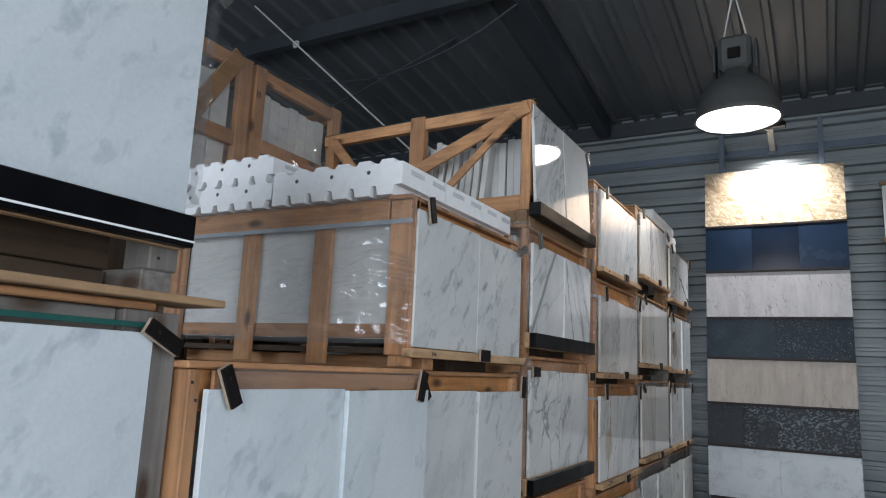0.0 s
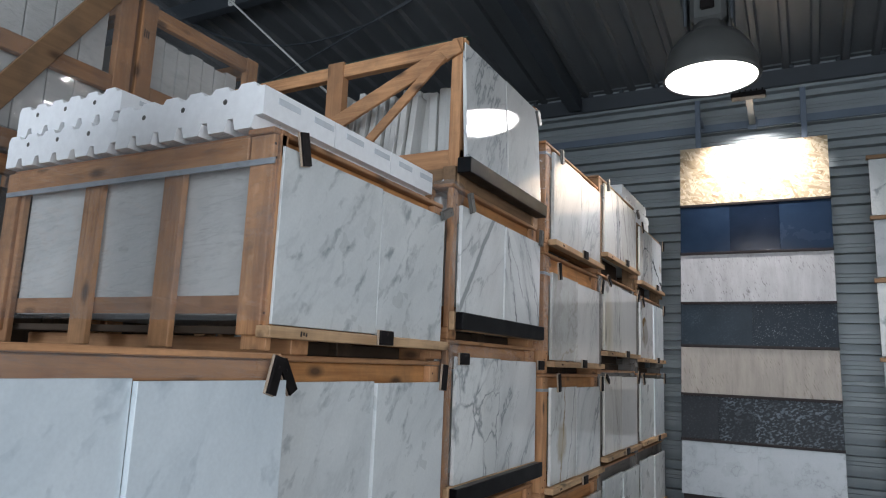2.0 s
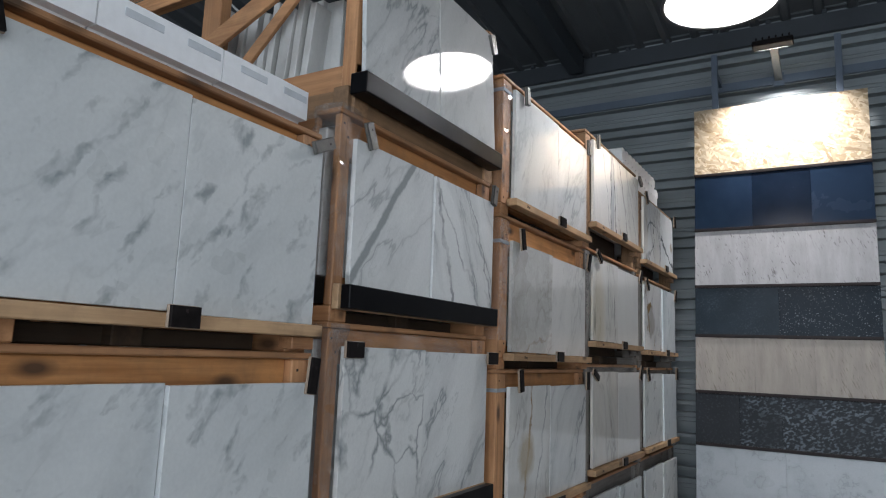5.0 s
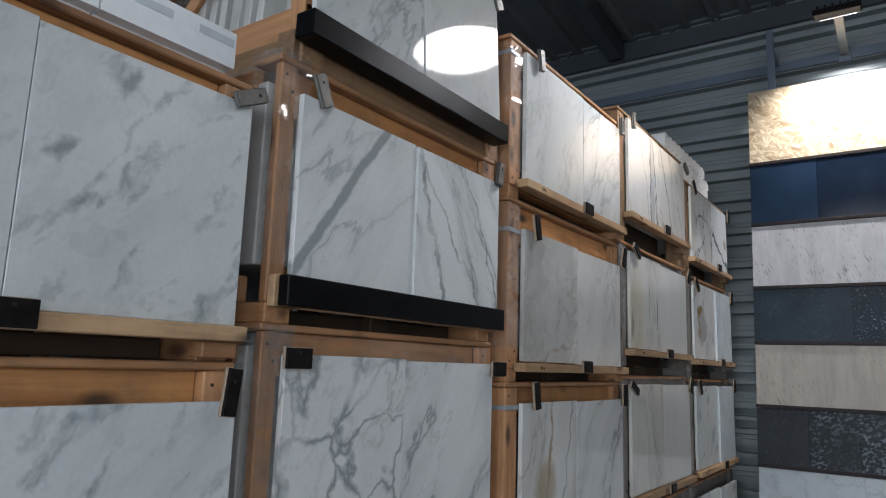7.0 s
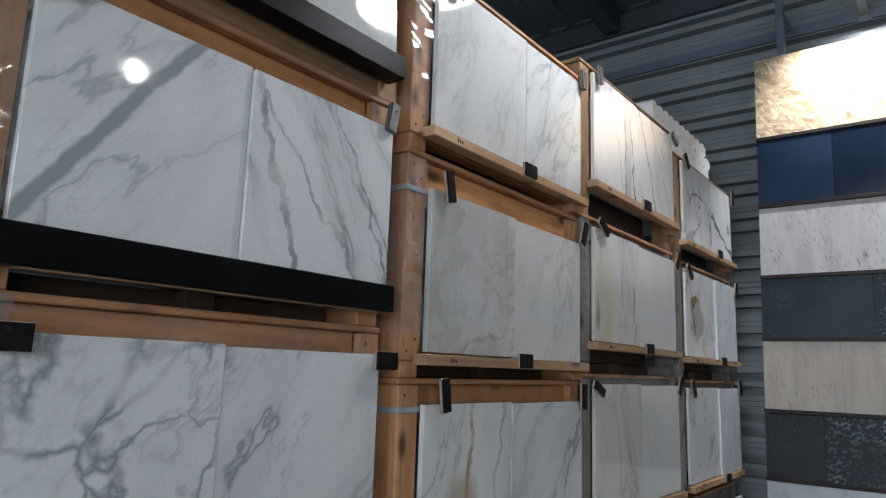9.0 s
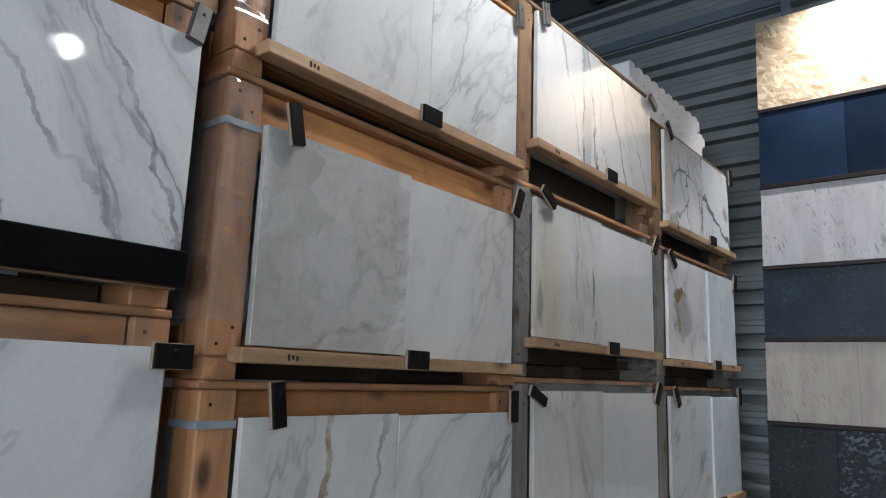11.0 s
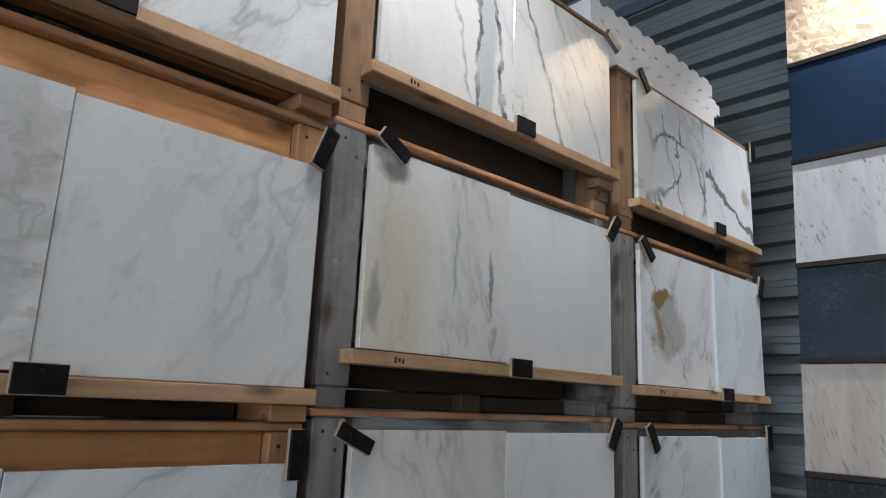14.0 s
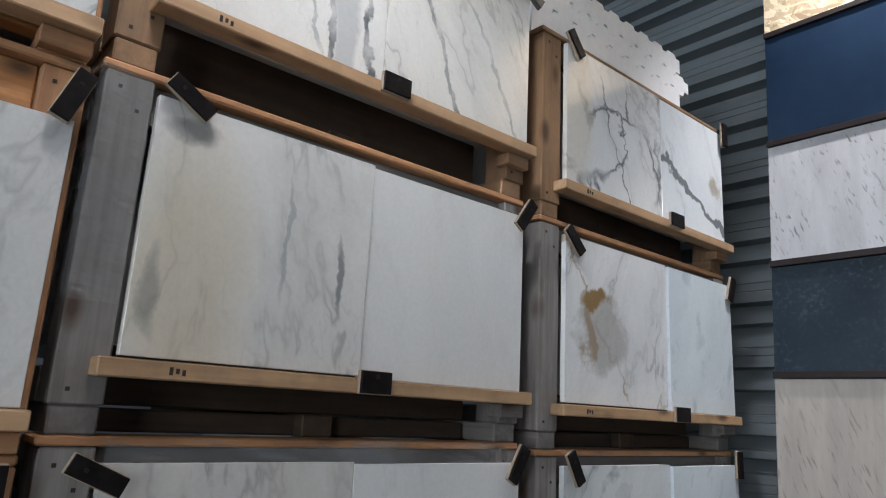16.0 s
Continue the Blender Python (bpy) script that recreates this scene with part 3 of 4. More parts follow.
part("ballast_box", box(LX - 0.13, LX + 0.13, LY - 0.12, LY + 0.12, LZ + 0.43, LZ + 0.74, 0.035), M_LAMP, hb, "grey metal ballast box")
for s in (-1, 1):
    part("cheek", box(LX + s * 0.165 - 0.012, LX + s * 0.165 + 0.012, LY - 0.1, LY + 0.1, LZ + 0.42, LZ + 0.68, 0.006), M_DKSTEEL, hb, "dark cooling cheek plate")
part("junction_box", box(LX - 0.05, LX + 0.05, LY - 0.15, LY - 0.11, LZ + 0.52, LZ + 0.61, 0.008), M_CLIP, hb, "black junction box")
for s in (-1, 1):
    part("rope", tube([(LX + s * 0.1, LY, LZ + 0.72), (LX + s * 0.012, LY, LZ + 1.15)], 0.008), M_ROPE, hb)
part("hanger", tube([(LX, LY, LZ + 1.12), (LX, LY, roof_z(LY) - 0.01)], 0.012), M_ROPE, hb)

# ---- flood lamp over the board ----
fl = thing("flood_lamp", "small black led flood lamp on a bracket", "lamp")
part("housing", box(0.81, 1.155, 8.50, 8.63, 4.375, 4.43, 0.01), M_CLIP, fl)
part("led_panel", box(0.85, 1.115, 8.631, 8.638, 4.382, 4.423, 0.0), M_LED, fl, "glowing led panel")
for k in range(6):
    part("fin", box(0.84 + 0.055 * k, 0.855 + 0.055 * k, 8.51, 8.62, 4.43, 4.455, 0.002), M_CLIP, fl)
part("arm", beam((0.983, 8.60, 4.43), (0.97, 9.36, 4.37), 0.07, 0.05), M_CLIPM, fl, "pale metal arm")
part("wall_plate", box(0.92, 1.02, 9.355, 9.379, 4.29, 4.43, 0.004), M_STEEL, fl)
part("cable", tube([(0.95, 8.60, 4.45), (0.93, 8.75, 4.55), (0.94, 9.1, 4.50), (0.95, 9.36, 4.42)], 0.008), M_CLIP, fl, "", True)

tf = thing("flood_lamp", "twin led flood lamp hung across the aisle", "lamp")
for yy in (5.90, 6.06):
    part("housing", box(4.0, 4.06, yy, yy + 0.13, 3.80, 3.92, 0.008), M_CLIP, tf)
    part("led_panel", box(3.992, 3.999, yy + 0.012, yy + 0.118, 3.812, 3.908, 0.0), M_LED, tf, "glowing led panel")
part("crossbar", box(4.03, 4.055, 5.88, 6.21, 3.921, 3.95, 0.003), M_DKSTEEL, tf)
part("hanger", tube([(4.04, 6.04, 3.95), (4.04, 6.04, 5.06 + 0.14 * (9.5 - 6.04) - 0.02)], 0.012), M_DKSTEEL, tf)


# ---- sample board ----
def lean(z):
    return 8.90 + 0.075 * (z - 1.7)


def leaning(x0, x1, z0, z1, out=0.0, thick=0.02, bevel=0.0015):
    """A plate on the leaning face of the board."""
    bm = bmesh.new()
    v = []
    for d in (out, out + thick):
        for x, z in ((x0, z0), (x1, z0), (x1, z1), (x0, z1)):
            v.append(bm.verts.new((x, lean(z) - d, z)))
    for f in ((0, 1, 2, 3), (7, 6, 5, 4), (0, 4, 5, 1), (1, 5, 6, 2), (2, 6, 7, 3), (3, 7, 4, 0)):
        bm.faces.new([v[i] for i in f])
    if bevel:
        bmesh.ops.bevel(bm, geom=bm.edges[:], offset=bevel, segments=1, affect="EDGES")
    return bm


BX0, BX1 = 0.20, 1.715
bd = thing("sample_board", "tall display board with rows of stone samples", "display board")
part("backing", leaning(BX0 + 0.02, BX1 - 0.02, 0.0, 3.98, -0.05, 0.05), M_LEDGE, bd, "dark backing panel")
part("osb_panel", leaning(BX0, BX1, 3.345, 4.03, 0.0, 0.02), M_OSB, bd, "raw strand board panel lit from above")
ROWS_B = [
    (2.785, 3.315, [(M_NAVY[1], 0.345), (M_NAVY[0], 0.675), (M_NAVY[1], 1.0)], "navy blue tile"),
    (2.225, 2.755, [(M_GRANW, 0.32), (M_GRANW, 0.64), (M_GRANW, 1.0)], "white granite tile with dark flecks"),
    (1.755, 2.195, [(M_GRAND, 0.48), (M_GRANF, 1.0)], "dark blue granite tile"),
    (1.235, 1.725, [(M_BEIGE, 0.34), (M_BEIGE, 0.66), (M_BEIGE, 1.0)], "beige travertine tile"),
    (0.765, 1.205, [(M_BLKP, 0.25), (M_BLKG, 0.48), (M_BLKG, 1.0)], "black flecked granite tile"),
    (0.20, 0.735, [(M_PALEST, 0.49), (M_PALEST, 1.0)], "pale grey stone tile"),
]
for z0, z1, tiles, text in ROWS_B:
    a = 0.0
    for m, b in tiles:
        w = BX1 - BX0
        part("stone_tile", leaning(BX0 + a * w + 0.0002, BX0 + b * w - 0.0002, z0, z1, 0.0, 0.016), m, bd, text)
        a = b
    part("ledge", leaning(BX0 - 0.002, BX1 + 0.002, z1 + 0.003, z1 + 0.030, 0.0, 0.028), M_LEDGE, bd, "dark brown ledge strip")
for x in (0.40, 1.50):
    part("bracket", box(x - 0.03, x + 0.03, lean(4.2) - 0.01, lean(4.2) + 0.03, 3.9, 4.62, 0.003), M_STEEL, bd, "blue-grey steel hanger")
    part("bracket_arm", box(x - 0.03, x + 0.03, lean(4.2) + 0.03, Y1 - 0.12, 4.37, 4.43, 0.003), M_STEEL, bd)

# neighbouring board at the aisle's other side
nb = thing("side_board", "pale stone sample panels beside the ribbed wall", "display board")
for k, (z0, z1) in enumerate(((0.1, 0.85), (0.9, 1.62), (1.68, 2.40), (2.46, 3.05), (3.1, 3.70))):
    part("panel", leaning(2.07 + 0.01 * (k % 2), 3.2, z0, z1, 0.02, 0.03), M_PALEST if k % 2 else M_SOFT, nb)
    part("batten", leaning(2.05, 3.2, z1 + 0.005, z1 + 0.045, 0.0, 0.06), BROWN[0], nb)
part("post", leaning(2.10, 2.17, 0, 3.6, -0.08, 0.08), BROWN[2], nb)


# ---- crates ----
def clip(parent, y, z, x, w, h, tilt, material):
    m = Matrix.Translation((x, y, z)) @ Matrix.Rotation(radians(tilt), 4, "X")
    c = part("clip", box(0, 0.010, -w / 2, w / 2, -h / 2, h / 2, 0.002, m), M_CLIPW if material is M_CLIP else M_CLIPM, parent, "pale wooden edge of the clip" if material is M_CLIP else "dull metal clip")
    part("clip_face", box(0.0105, 0.019, -w / 2 + 0.002, w / 2 - 0.002, -h / 2 + 0.002, h / 2 - 0.002, 0.001, m), material, c, "black face of the clip")
    part("screw", box(0.019, 0.0205, -0.004, 0.004, h * 0.18, h * 0.18 + 0.008, 0.001, m), M_LEDGE, c)


def scrawl(parent, x, y, z, n=3, h=0.02):
    """Unreadable stencilled marks as plain bars."""
    for k in range(n):
        part("stencil_mark", box(x, x + 0.001, y + k * 0.013, y + k * 0.013 + 0.007, z + 0.003 * (k % 2), z + h - 0.002 * (k % 3), 0), M_INK, parent)


def crate(ya, yb, split, zt0, zt1, zb, ztop, marbles, wood_set, ledge="wood", x=0.0, depth=1.25, step=0.012, clips=(), label="",
          post_w=0.10, back=True, group="crates in the display row", side_open=False):
    """A timber crate that carries two stone tiles on its front."""
    c = thing("stone_crate", label, "crate", group)
    f = x - 0.024
    p0 = ya - post_w - 0.005
    p1 = yb + 0.015
    W = wood_set
    for yy0, yy1 in ((p0, ya - 0.005), (yb - 0.07, p1)):
        part("post", box(f - (0.03 if post_w == 0.06 else 0.10), f, yy0, yy1, zb + 0.055, ztop - 0.022, 0.004), W[2], c)
        for k in range(4):
            zn = (zb + 0.085, zb + 0.125, ztop - 0.055, ztop - 0.10)[k]
            yn = yy0 + (yy1 - yy0) * (0.3 + 0.4 * (k % 2))
            part("nail", box(f, f + 0.0012, yn - 0.004, yn + 0.004, zn - 0.004, zn + 0.004, 0), M_INK, c)
        if back:
            part("post", box(x - depth, x - depth + 0.08, yy0, yy1, zb + 0.055, ztop - 0.022, 0.004), W[2], c)
    # foot blocks and deck
    for yy in (p0 + (0.16 if side_open else 0.005), (p0 + p1) / 2 - 0.05, p1 - 0.10):
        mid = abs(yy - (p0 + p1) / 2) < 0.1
        part("skid", box(x - depth + 0.02, f - (0.09 if mid else 0.004), yy, yy + 0.09, zb, zb + 0.055, 0.004), SHADEW[0] if mid else W[0], c)
    # deck, middle skid and inner rail carry recess shade in their colour
    part("deck_board", box(f - 0.20, f - 0.13, p0 + 0.27 if side_open else p0 + 0.10, p1 - 0.11, zb + 0.001, zb + 0.05, 0.004), SHADEW[1], c)
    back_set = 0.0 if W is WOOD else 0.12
    part("bottom_rail", box(f - 0.09 - back_set, f - 0.035 - back_set, ya + 0.001, yb - 0.071, zb + 0.056, zt0 + 0.03, 0.004), HONEY[1] if W is WOOD else SHADEW[1], c)
    # top: flat cap board and a recessed board under it
    part("cap_board", box(f - 0.11, f + 0.004, p0 - 0.01, p1, ztop - 0.020, ztop - 0.001, 0.004), WOOD[1] if W is GREY else W[1], c)
    part("top_rail", box(f - 0.07, f - 0.028, ya + 0.001, yb - 0.071, zt1 - 0.06, ztop - 0.021, 0.004), HONEY[1] if W is WOOD else W[1], c)
    part("side_rail", box(x - depth + 0.081, f - 0.11, p0, p0 + 0.03, ztop - 0.11, ztop - 0.022, 0.004), W[0], c)
    if not side_open:
        part("side_rail", box(x - depth + 0.081, f - 0.11, p0, p0 + 0.03, zb + 0.056, zb + 0.13, 0.004), W[0], c)
    part("stone_core", box(x - depth + 0.1, f - (0.072 if post_w == 0.06 else 0.13), p0 + (0.012 if post_w == 0.06 else 0.05), p1 - 0.05, zt0 + 0.03, ztop - 0.06, 0.004), M_BACK, c, "stacked stone tiles inside")
    a = part("marble_tile", box(x - 0.02, x, ya, split - 0.001, zt0, zt1, 0.0015), marbles[0], c, "polished marble tile")
    b = part("marble_tile", box(x - 0.02 + step, x + step, split + 0.001, yb, zt0 - 0.004, zt1 - 0.006, 0.0015), marbles[1], c, "polished marble tile")
    if ledge == "wood":
        part("ledge", box(f + 0.001, x + 0.036, ya - 0.045, yb + 0.012, zt0 - 0.043, zt0 - 0.006, 0.003), PALE[1], c, "pale pine ledge strip")
        part("end_block", box(f - 0.03, x + 0.004, yb - 0.09, yb + 0.008, zt0 - 0.083, zt0 - 0.044, 0.003), W[1], c)
        scrawl(c, x + 0.0365, ya + 0.03 + 0.07 * ((ya * 7) % 1), zt0 - 0.033, 3, 0.016)
    elif ledge == "black":
        part("ledge", box(f + 0.03, x + 0.045, ya - 0.05, yb + 0.002, zt0 - 0.085, zt0 - 0.004, 0.003), M_BLACK, c, "long black ledge bar")
        part("ledge_backing", box(f + 0.001, f + 0.029, ya - 0.062, yb + 0.002, zt0 - 0.088, zt0 - 0.002, 0.003), PALE[1], c, "pale wooden backing of the bar")
    for kind, y, z, tilt in clips:
        if kind == "b":
            clip(c, y, z, x + 0.037 if ledge == "wood" else x + 0.015, 0.094, 0.058, tilt, M_CLIP)
        elif kind == "t":
            clip(c, y, z, x + 0.014, 0.042, 0.115, tilt, M_CLIP)
        else:
            clip(c, y, z, x + 0.014, 0.042, 0.10, tilt, M_CLIPM)
    return c


LB = "pine crate with polished white marble tiles on its front"
LG = "weathered grey crate with polished marble tiles on its front"


def corner_wrap(c, ya, x, z0, z1, seed, side=0.0):
    if side:
        film("stretch_film", c, (x - side, ya - 0.082, z0), (side - 0.02, 0, 0), (0, 0, z1 - z0), 30, 36, 0.016, seed + 5, 7)
    film("stretch_film", c, (x - 0.018, ya - 0.12, z0), (0, 0.11, 0), (0, 0, z1 - z0), 10, 36, 0.018, seed, 9)
    film("stretch_film", c, (x - 0.14, ya - 0.125, z0), (0.125, 0, 0), (0, 0, z1 - z0), 10, 36, 0.018, seed + 3, 9)


def strap(c, ya, x, z):
    part("strap", box(x - 0.135, x - 0.018, ya - 0.112, ya - 0.004, z, z + 0.018, 0.001), M_STRAP, c, "grey plastic strap round the post")


# column D
cD = dict(ya=5.12, yb=6.26, x=0.0)
crate(**cD, split=5.70, zt0=0.12, zt1=0.56, zb=0.0, ztop=0.645, marbles=(M_SOFT, M_WARM), wood_set=WOOD, label=LB)
c = crate(**cD, split=5.66, zt0=0.73, zt1=1.325, zb=0.645, ztop=1.41, marbles=(TILE_D2, M_DIAG), wood_set=WOOD, label=LB + ", gold stained", step=0.002,
          clips=(("t", 5.20, 1.355, 8), ("t", 6.235, 1.34, 0), ("b", 5.72, 0.70, 0)))
strap(c, 5.12, 0.0, 1.30)
c = crate(**cD, split=5.67, zt0=1.495, zt1=2.055, zb=1.41, ztop=2.18, marbles=(TILE_D3, M_FINE), wood_set=WOOD, label="pine crate with clouded grey marble tiles", step=-0.006,
          clips=(("t", 5.19, 2.07, 12), ("t", 6.245, 2.09, -20), ("b", 5.68, 1.482, 0)))
strap(c, 5.12, 0.0, 2.03)
corner_wrap(c, 5.12, 0.0, 1.55, 2.15, 3)
c = crate(**cD, split=5.74, zt0=2.27, zt1=2.86, zb=2.18, ztop=2.91, marbles=(M_FINE, M_DIAG), wood_set=WOOD, label=LB, step=0.0,
          clips=(("m", 5.215, 2.85, 10), ("m", 6.24, 2.86, 5), ("b", 5.70, 2.255, 0)))
strap(c, 5.12, 0.0, 2.82)
corner_wrap(c, 5.12, 0.0, 2.30, 2.86, 5)
# column E
cE = dict(ya=6.41, yb=7.58, x=0.0)
crate(**cE, split=7.0, zt0=0.12, zt1=0.60, zb=0.0, ztop=0.70, marbles=(M_SOFT, M_SOFT), wood_set=GREY, label=LG)
c = crate(**cE, split=6.99, zt0=0.785, zt1=1.395, zb=0.70, ztop=1.445, marbles=(M_WARM, M_EVEN), wood_set=GREY, label=LG, step=0.0,
          clips=(("t", 6.40, 1.375, 65), ("t", 7.55, 1.385, -30), ("b", 7.0, 0.77, 0)))
film("stretch_film", c, (-0.022, 6.42, 1.385), (0, 1.13, 0), (0, 0, 0.055), 40, 6, 0.010, 11, 7)
c = crate(**cE, split=6.985, zt0=1.60, zt1=2.16, zb=1.445, ztop=2.215, marbles=(TILE_E3, M_EVEN), wood_set=GREY, label="weathered grey crate with warm veined marble tiles", step=-0.006,
          clips=(("t", 6.47, 2.165, 58), ("t", 7.56, 2.15, -35), ("b", 7.0, 1.585, 0)))
corner_wrap(c, 6.41, 0.0, 1.70, 2.2, 8)
c = crate(**cE, split=6.985, zt0=2.395, zt1=2.975, zb=2.215, ztop=3.02, marbles=(TILE_E4, TILE_E4B), wood_set=BROWN, label="brown crate with boldly dark-veined marble tiles", step=0.0,
          clips=(("m", 6.44, 2.96, 10), ("m", 7.57, 2.95, 60), ("b", 7.0, 2.385, 0)))
# column F
cF = dict(ya=7.80, yb=8.94, x=-0.01)
crate(**cF, split=8.4, zt0=0.12, zt1=0.60, zb=0.0, ztop=0.70, marbles=(M_SOFT, M_SOFT), wood_set=GREY, label=LG)
crate(**cF, split=8.43, zt0=0.785, zt1=1.375, zb=0.70, ztop=1.425, marbles=(M_SOFT, M_BLUE), wood_set=GREY, label=LG,
      clips=(("t", 7.83, 1.37, 30), ("t", 8.93, 1.37, 0), ("b", 8.45, 0.77, 0)))
crate(**cF, split=8.43, zt0=1.575, zt1=2.145, zb=1.425, ztop=2.195, marbles=(TILE_F3, M_BLUE), wood_set=GREY, label="weathered grey crate with gold-stained marble tiles",
      clips=(("t", 7.82, 2.12, 45), ("t", 8.93, 2.12, -20), ("b", 8.45, 1.56, 0)))
crate(**cF, split=8.42, zt0=2.335, zt1=2.88, zb=2.195, ztop=2.915, marbles=(TILE_F4, TILE_F4B), wood_set=BROWN, label="brown crate with dark-veined marble tiles", step=0.0,
      clips=(("t", 7.82, 2.87, 40), ("t", 8.93, 2.86, 0), ("b", 8.45, 2.33, 0)))
# column C
cC = dict(ya=3.85, yb=4.93, x=-0.03, post_w=0.06)
crate(**cC, split=4.38, zt0=0.12, zt1=0.62, zb=0.0, ztop=0.77, marbles=(M_SOFT, M_SOFT), wood_set=WOOD, label=LB)
c = crate(**cC, split=4.37, zt0=0.90, zt1=1.485, zb=0.77, ztop=1.565, marbles=(M_BOLD, M_DIAG), wood_set=WOOD, ledge="black", label="timber crate with boldly grey-veined marble tiles", step=-0.004,
          clips=(("b", 3.87, 1.475, 0), ("b", 4.93, 1.46, 0)))
film("stretch_film", c, (-0.045, 3.80, 1.47), (0, 1.1, 0), (0, 0, 0.07), 40, 6, 0.012, 21, 7)
corner_wrap(c, 3.90, -0.03, 0.9, 1.56, 12, 0.7)
c = crate(**cC, split=4.38, zt0=1.695, zt1=2.215, zb=1.565, ztop=2.315, marbles=(TILE_C3, M_DIAGB), wood_set=WOOD, ledge="black", label="timber crate with diagonally grey-veined marble tiles", step=0.010,
          clips=(("m", 3.90, 2.235, 25), ("m", 4.91, 2.24, -10)))
corner_wrap(c, 3.90, -0.03, 1.72, 2.33, 14, 0.7)
# column B
cB = dict(ya=2.567, yb=3.68, x=-0.035, post_w=0.022)
crate(**cB, split=3.12, zt0=0.10, zt1=0.55, zb=0.0, ztop=0.64, marbles=(M_BLUE, M_BLUE), wood_set=WOOD, label=LB)
c = crate(ya=2.615, yb=3.68, x=-0.02, post_w=0.02, split=3.14, zt0=0.70, zt1=1.375, zb=0.64, ztop=1.46, marbles=(M_SOFT, M_SOFT), wood_set=WOOD, label="pine crate with soft grey marble tiles", step=0.014,
          clips=(("t", 2.612, 1.393, 32), ("t", 3.655, 1.39, -6)))
YS = 2.562

# low column G between the columns A and B
cG = dict(ya=1.455, yb=2.545, x=0.045, post_w=0.04)
crate(**cG, split=2.02, zt0=0.10, zt1=0.55, zb=0.0, ztop=0.64, marbles=(M_BLUE, M_BLUE), wood_set=WOOD, label=LB)
g2 = crate(**cG, split=2.03, zt0=0.72, zt1=1.392, zb=0.64, ztop=1.464, marbles=(M_BLUE, M_BLUE), wood_set=WOOD, label="low pine crate with cool cloudy marble tiles", step=0.016,
           clips=(("t", 1.505, 1.40, 26), ("t", 2.482, 1.40, -15)))
part("face_board", box(0.0215, 0.034, 1.48, 2.50, 1.385, 1.44, 0.002), WOOD[1], g2, "orange pine board under the cap")
film("stretch_film", g2, (0.040, 1.48, 1.392), (0, 1.04, 0), (0, 0, 0.055), 40, 6, 0.010, 33, 6)

c = crate(**cB, side_open=True, depth=1.48, split=3.15, zt0=1.552, zt1=2.125, zb=1.46, ztop=2.185, marbles=(M_SOFT, M_SOFT), wood_set=WOOD, label="film-wrapped pine crate of white stone tiles", step=0.0,
          clips=(("t", 2.635, 2.13, 14), ("b", 3.15, 1.538, 0), ("m", 3.655, 2.13, -65)))
for xa, xb in ((-1.51, -1.41), (-1.02, -0.92), (-0.58, -0.48), (-0.15, -0.045)):
    part("side_slat", box(xa, xb, YS - 0.004, YS + 0.022, 1.47, 2.165, 0.003), WOOD[2], c)
part("side_top_rail", box(-1.51, -0.045, YS - 0.002, YS + 0.03, 2.09, 2.18, 0.003), WOOD[0], c)
# floor board coloured dark to stand for the shaded gap
part("side_floor_board", box(-1.49, -0.06, YS + 0.04, YS + 0.10, 1.52, 1.545, 0.002), SHADEW[0], c)
part("side_low_rail", box(-1.49, -0.06, YS + 0.024, YS + 0.031, 1.585, 1.645, 0.002), WOOD[0], c)
for k in range(3):
    x = -1.42 + 0.47 * k
    part("stone_tile", box(x, x + 0.42 - 0.06 * (k == 2), YS + 0.032, YS + 0.05, 1.60, 2.10, 0.003), M_BACK, c, "white stone tile behind film")
film("stretch_film", c, (-1.53, YS - 0.034, 1.56), (1.51, 0, 0), (0, 0, 0.62), 110, 60, 0.013, 41, 7)
part("strap", box(-1.50, -0.045, YS - 0.030, YS - 0.025, 2.06, 2.08, 0.0005), M_STRAP, c, "grey plastic strap")

# column A, nearest the start
cA = dict(ya=0.15, yb=1.36, x=0.0)
crate(**cA, split=0.75, zt0=0.10, zt1=0.62, zb=0.0, ztop=0.71, marbles=(M_BLUE, M_BLUE), wood_set=GREY, label=LG)
c = crate(ya=0.15, yb=1.31, x=0.0, split=0.40, zt0=0.80, zt1=1.53, zb=0.71, ztop=1.60, marbles=(M_BLUE, M_BLUE), wood_set=GREY, label="grey crate with cool white marble tiles", step=0.0,
          clips=(("t", 1.32, 1.515, 62),))
part("end_post", box(-0.13, -0.026, 1.327, 1.402, 0.75, 1.578, 0.004), GREY[2], c, "weathered grey end post")
part("green_edge", box(-0.022, 0.0, 0.2, 1.30, 1.535, 1.548, 0.001), plain("green_glass_edge", (0.02, 0.10, 0.085), 0.25), c, "dark green strip")
part("loose_board", box(-0.15, 0.03, -0.1, 1.50, 1.602, 1.622, 0.003), PALE[1], c, "pale pine board with rough end")
c = crate(**cA, split=0.30, zt0=1.825, zt1=2.55, zb=1.625, ztop=2.62, marbles=(M_BLUE, M_BLUE), wood_set=GREY, ledge="black", label="grey crate with large white marble slab", step=0.0,
          clips=(("m", 1.37, 2.46, 60),))
part("white_line", box(0.0455, 0.047, 0.0, 1.36, 1.752, 1.757, 0), M_FOAM, c)
film("stretch_film", c, (-0.01, 1.40, 1.86), (-0.13, 0.02, 0), (0, 0, 0.75), 8, 40, 0.02, 51, 9)
film("stretch_film", c, (0.0, 1.365, 1.86), (-0.01, 0.045, 0), (0, 0, 0.72), 6, 40, 0.02, 53, 9)


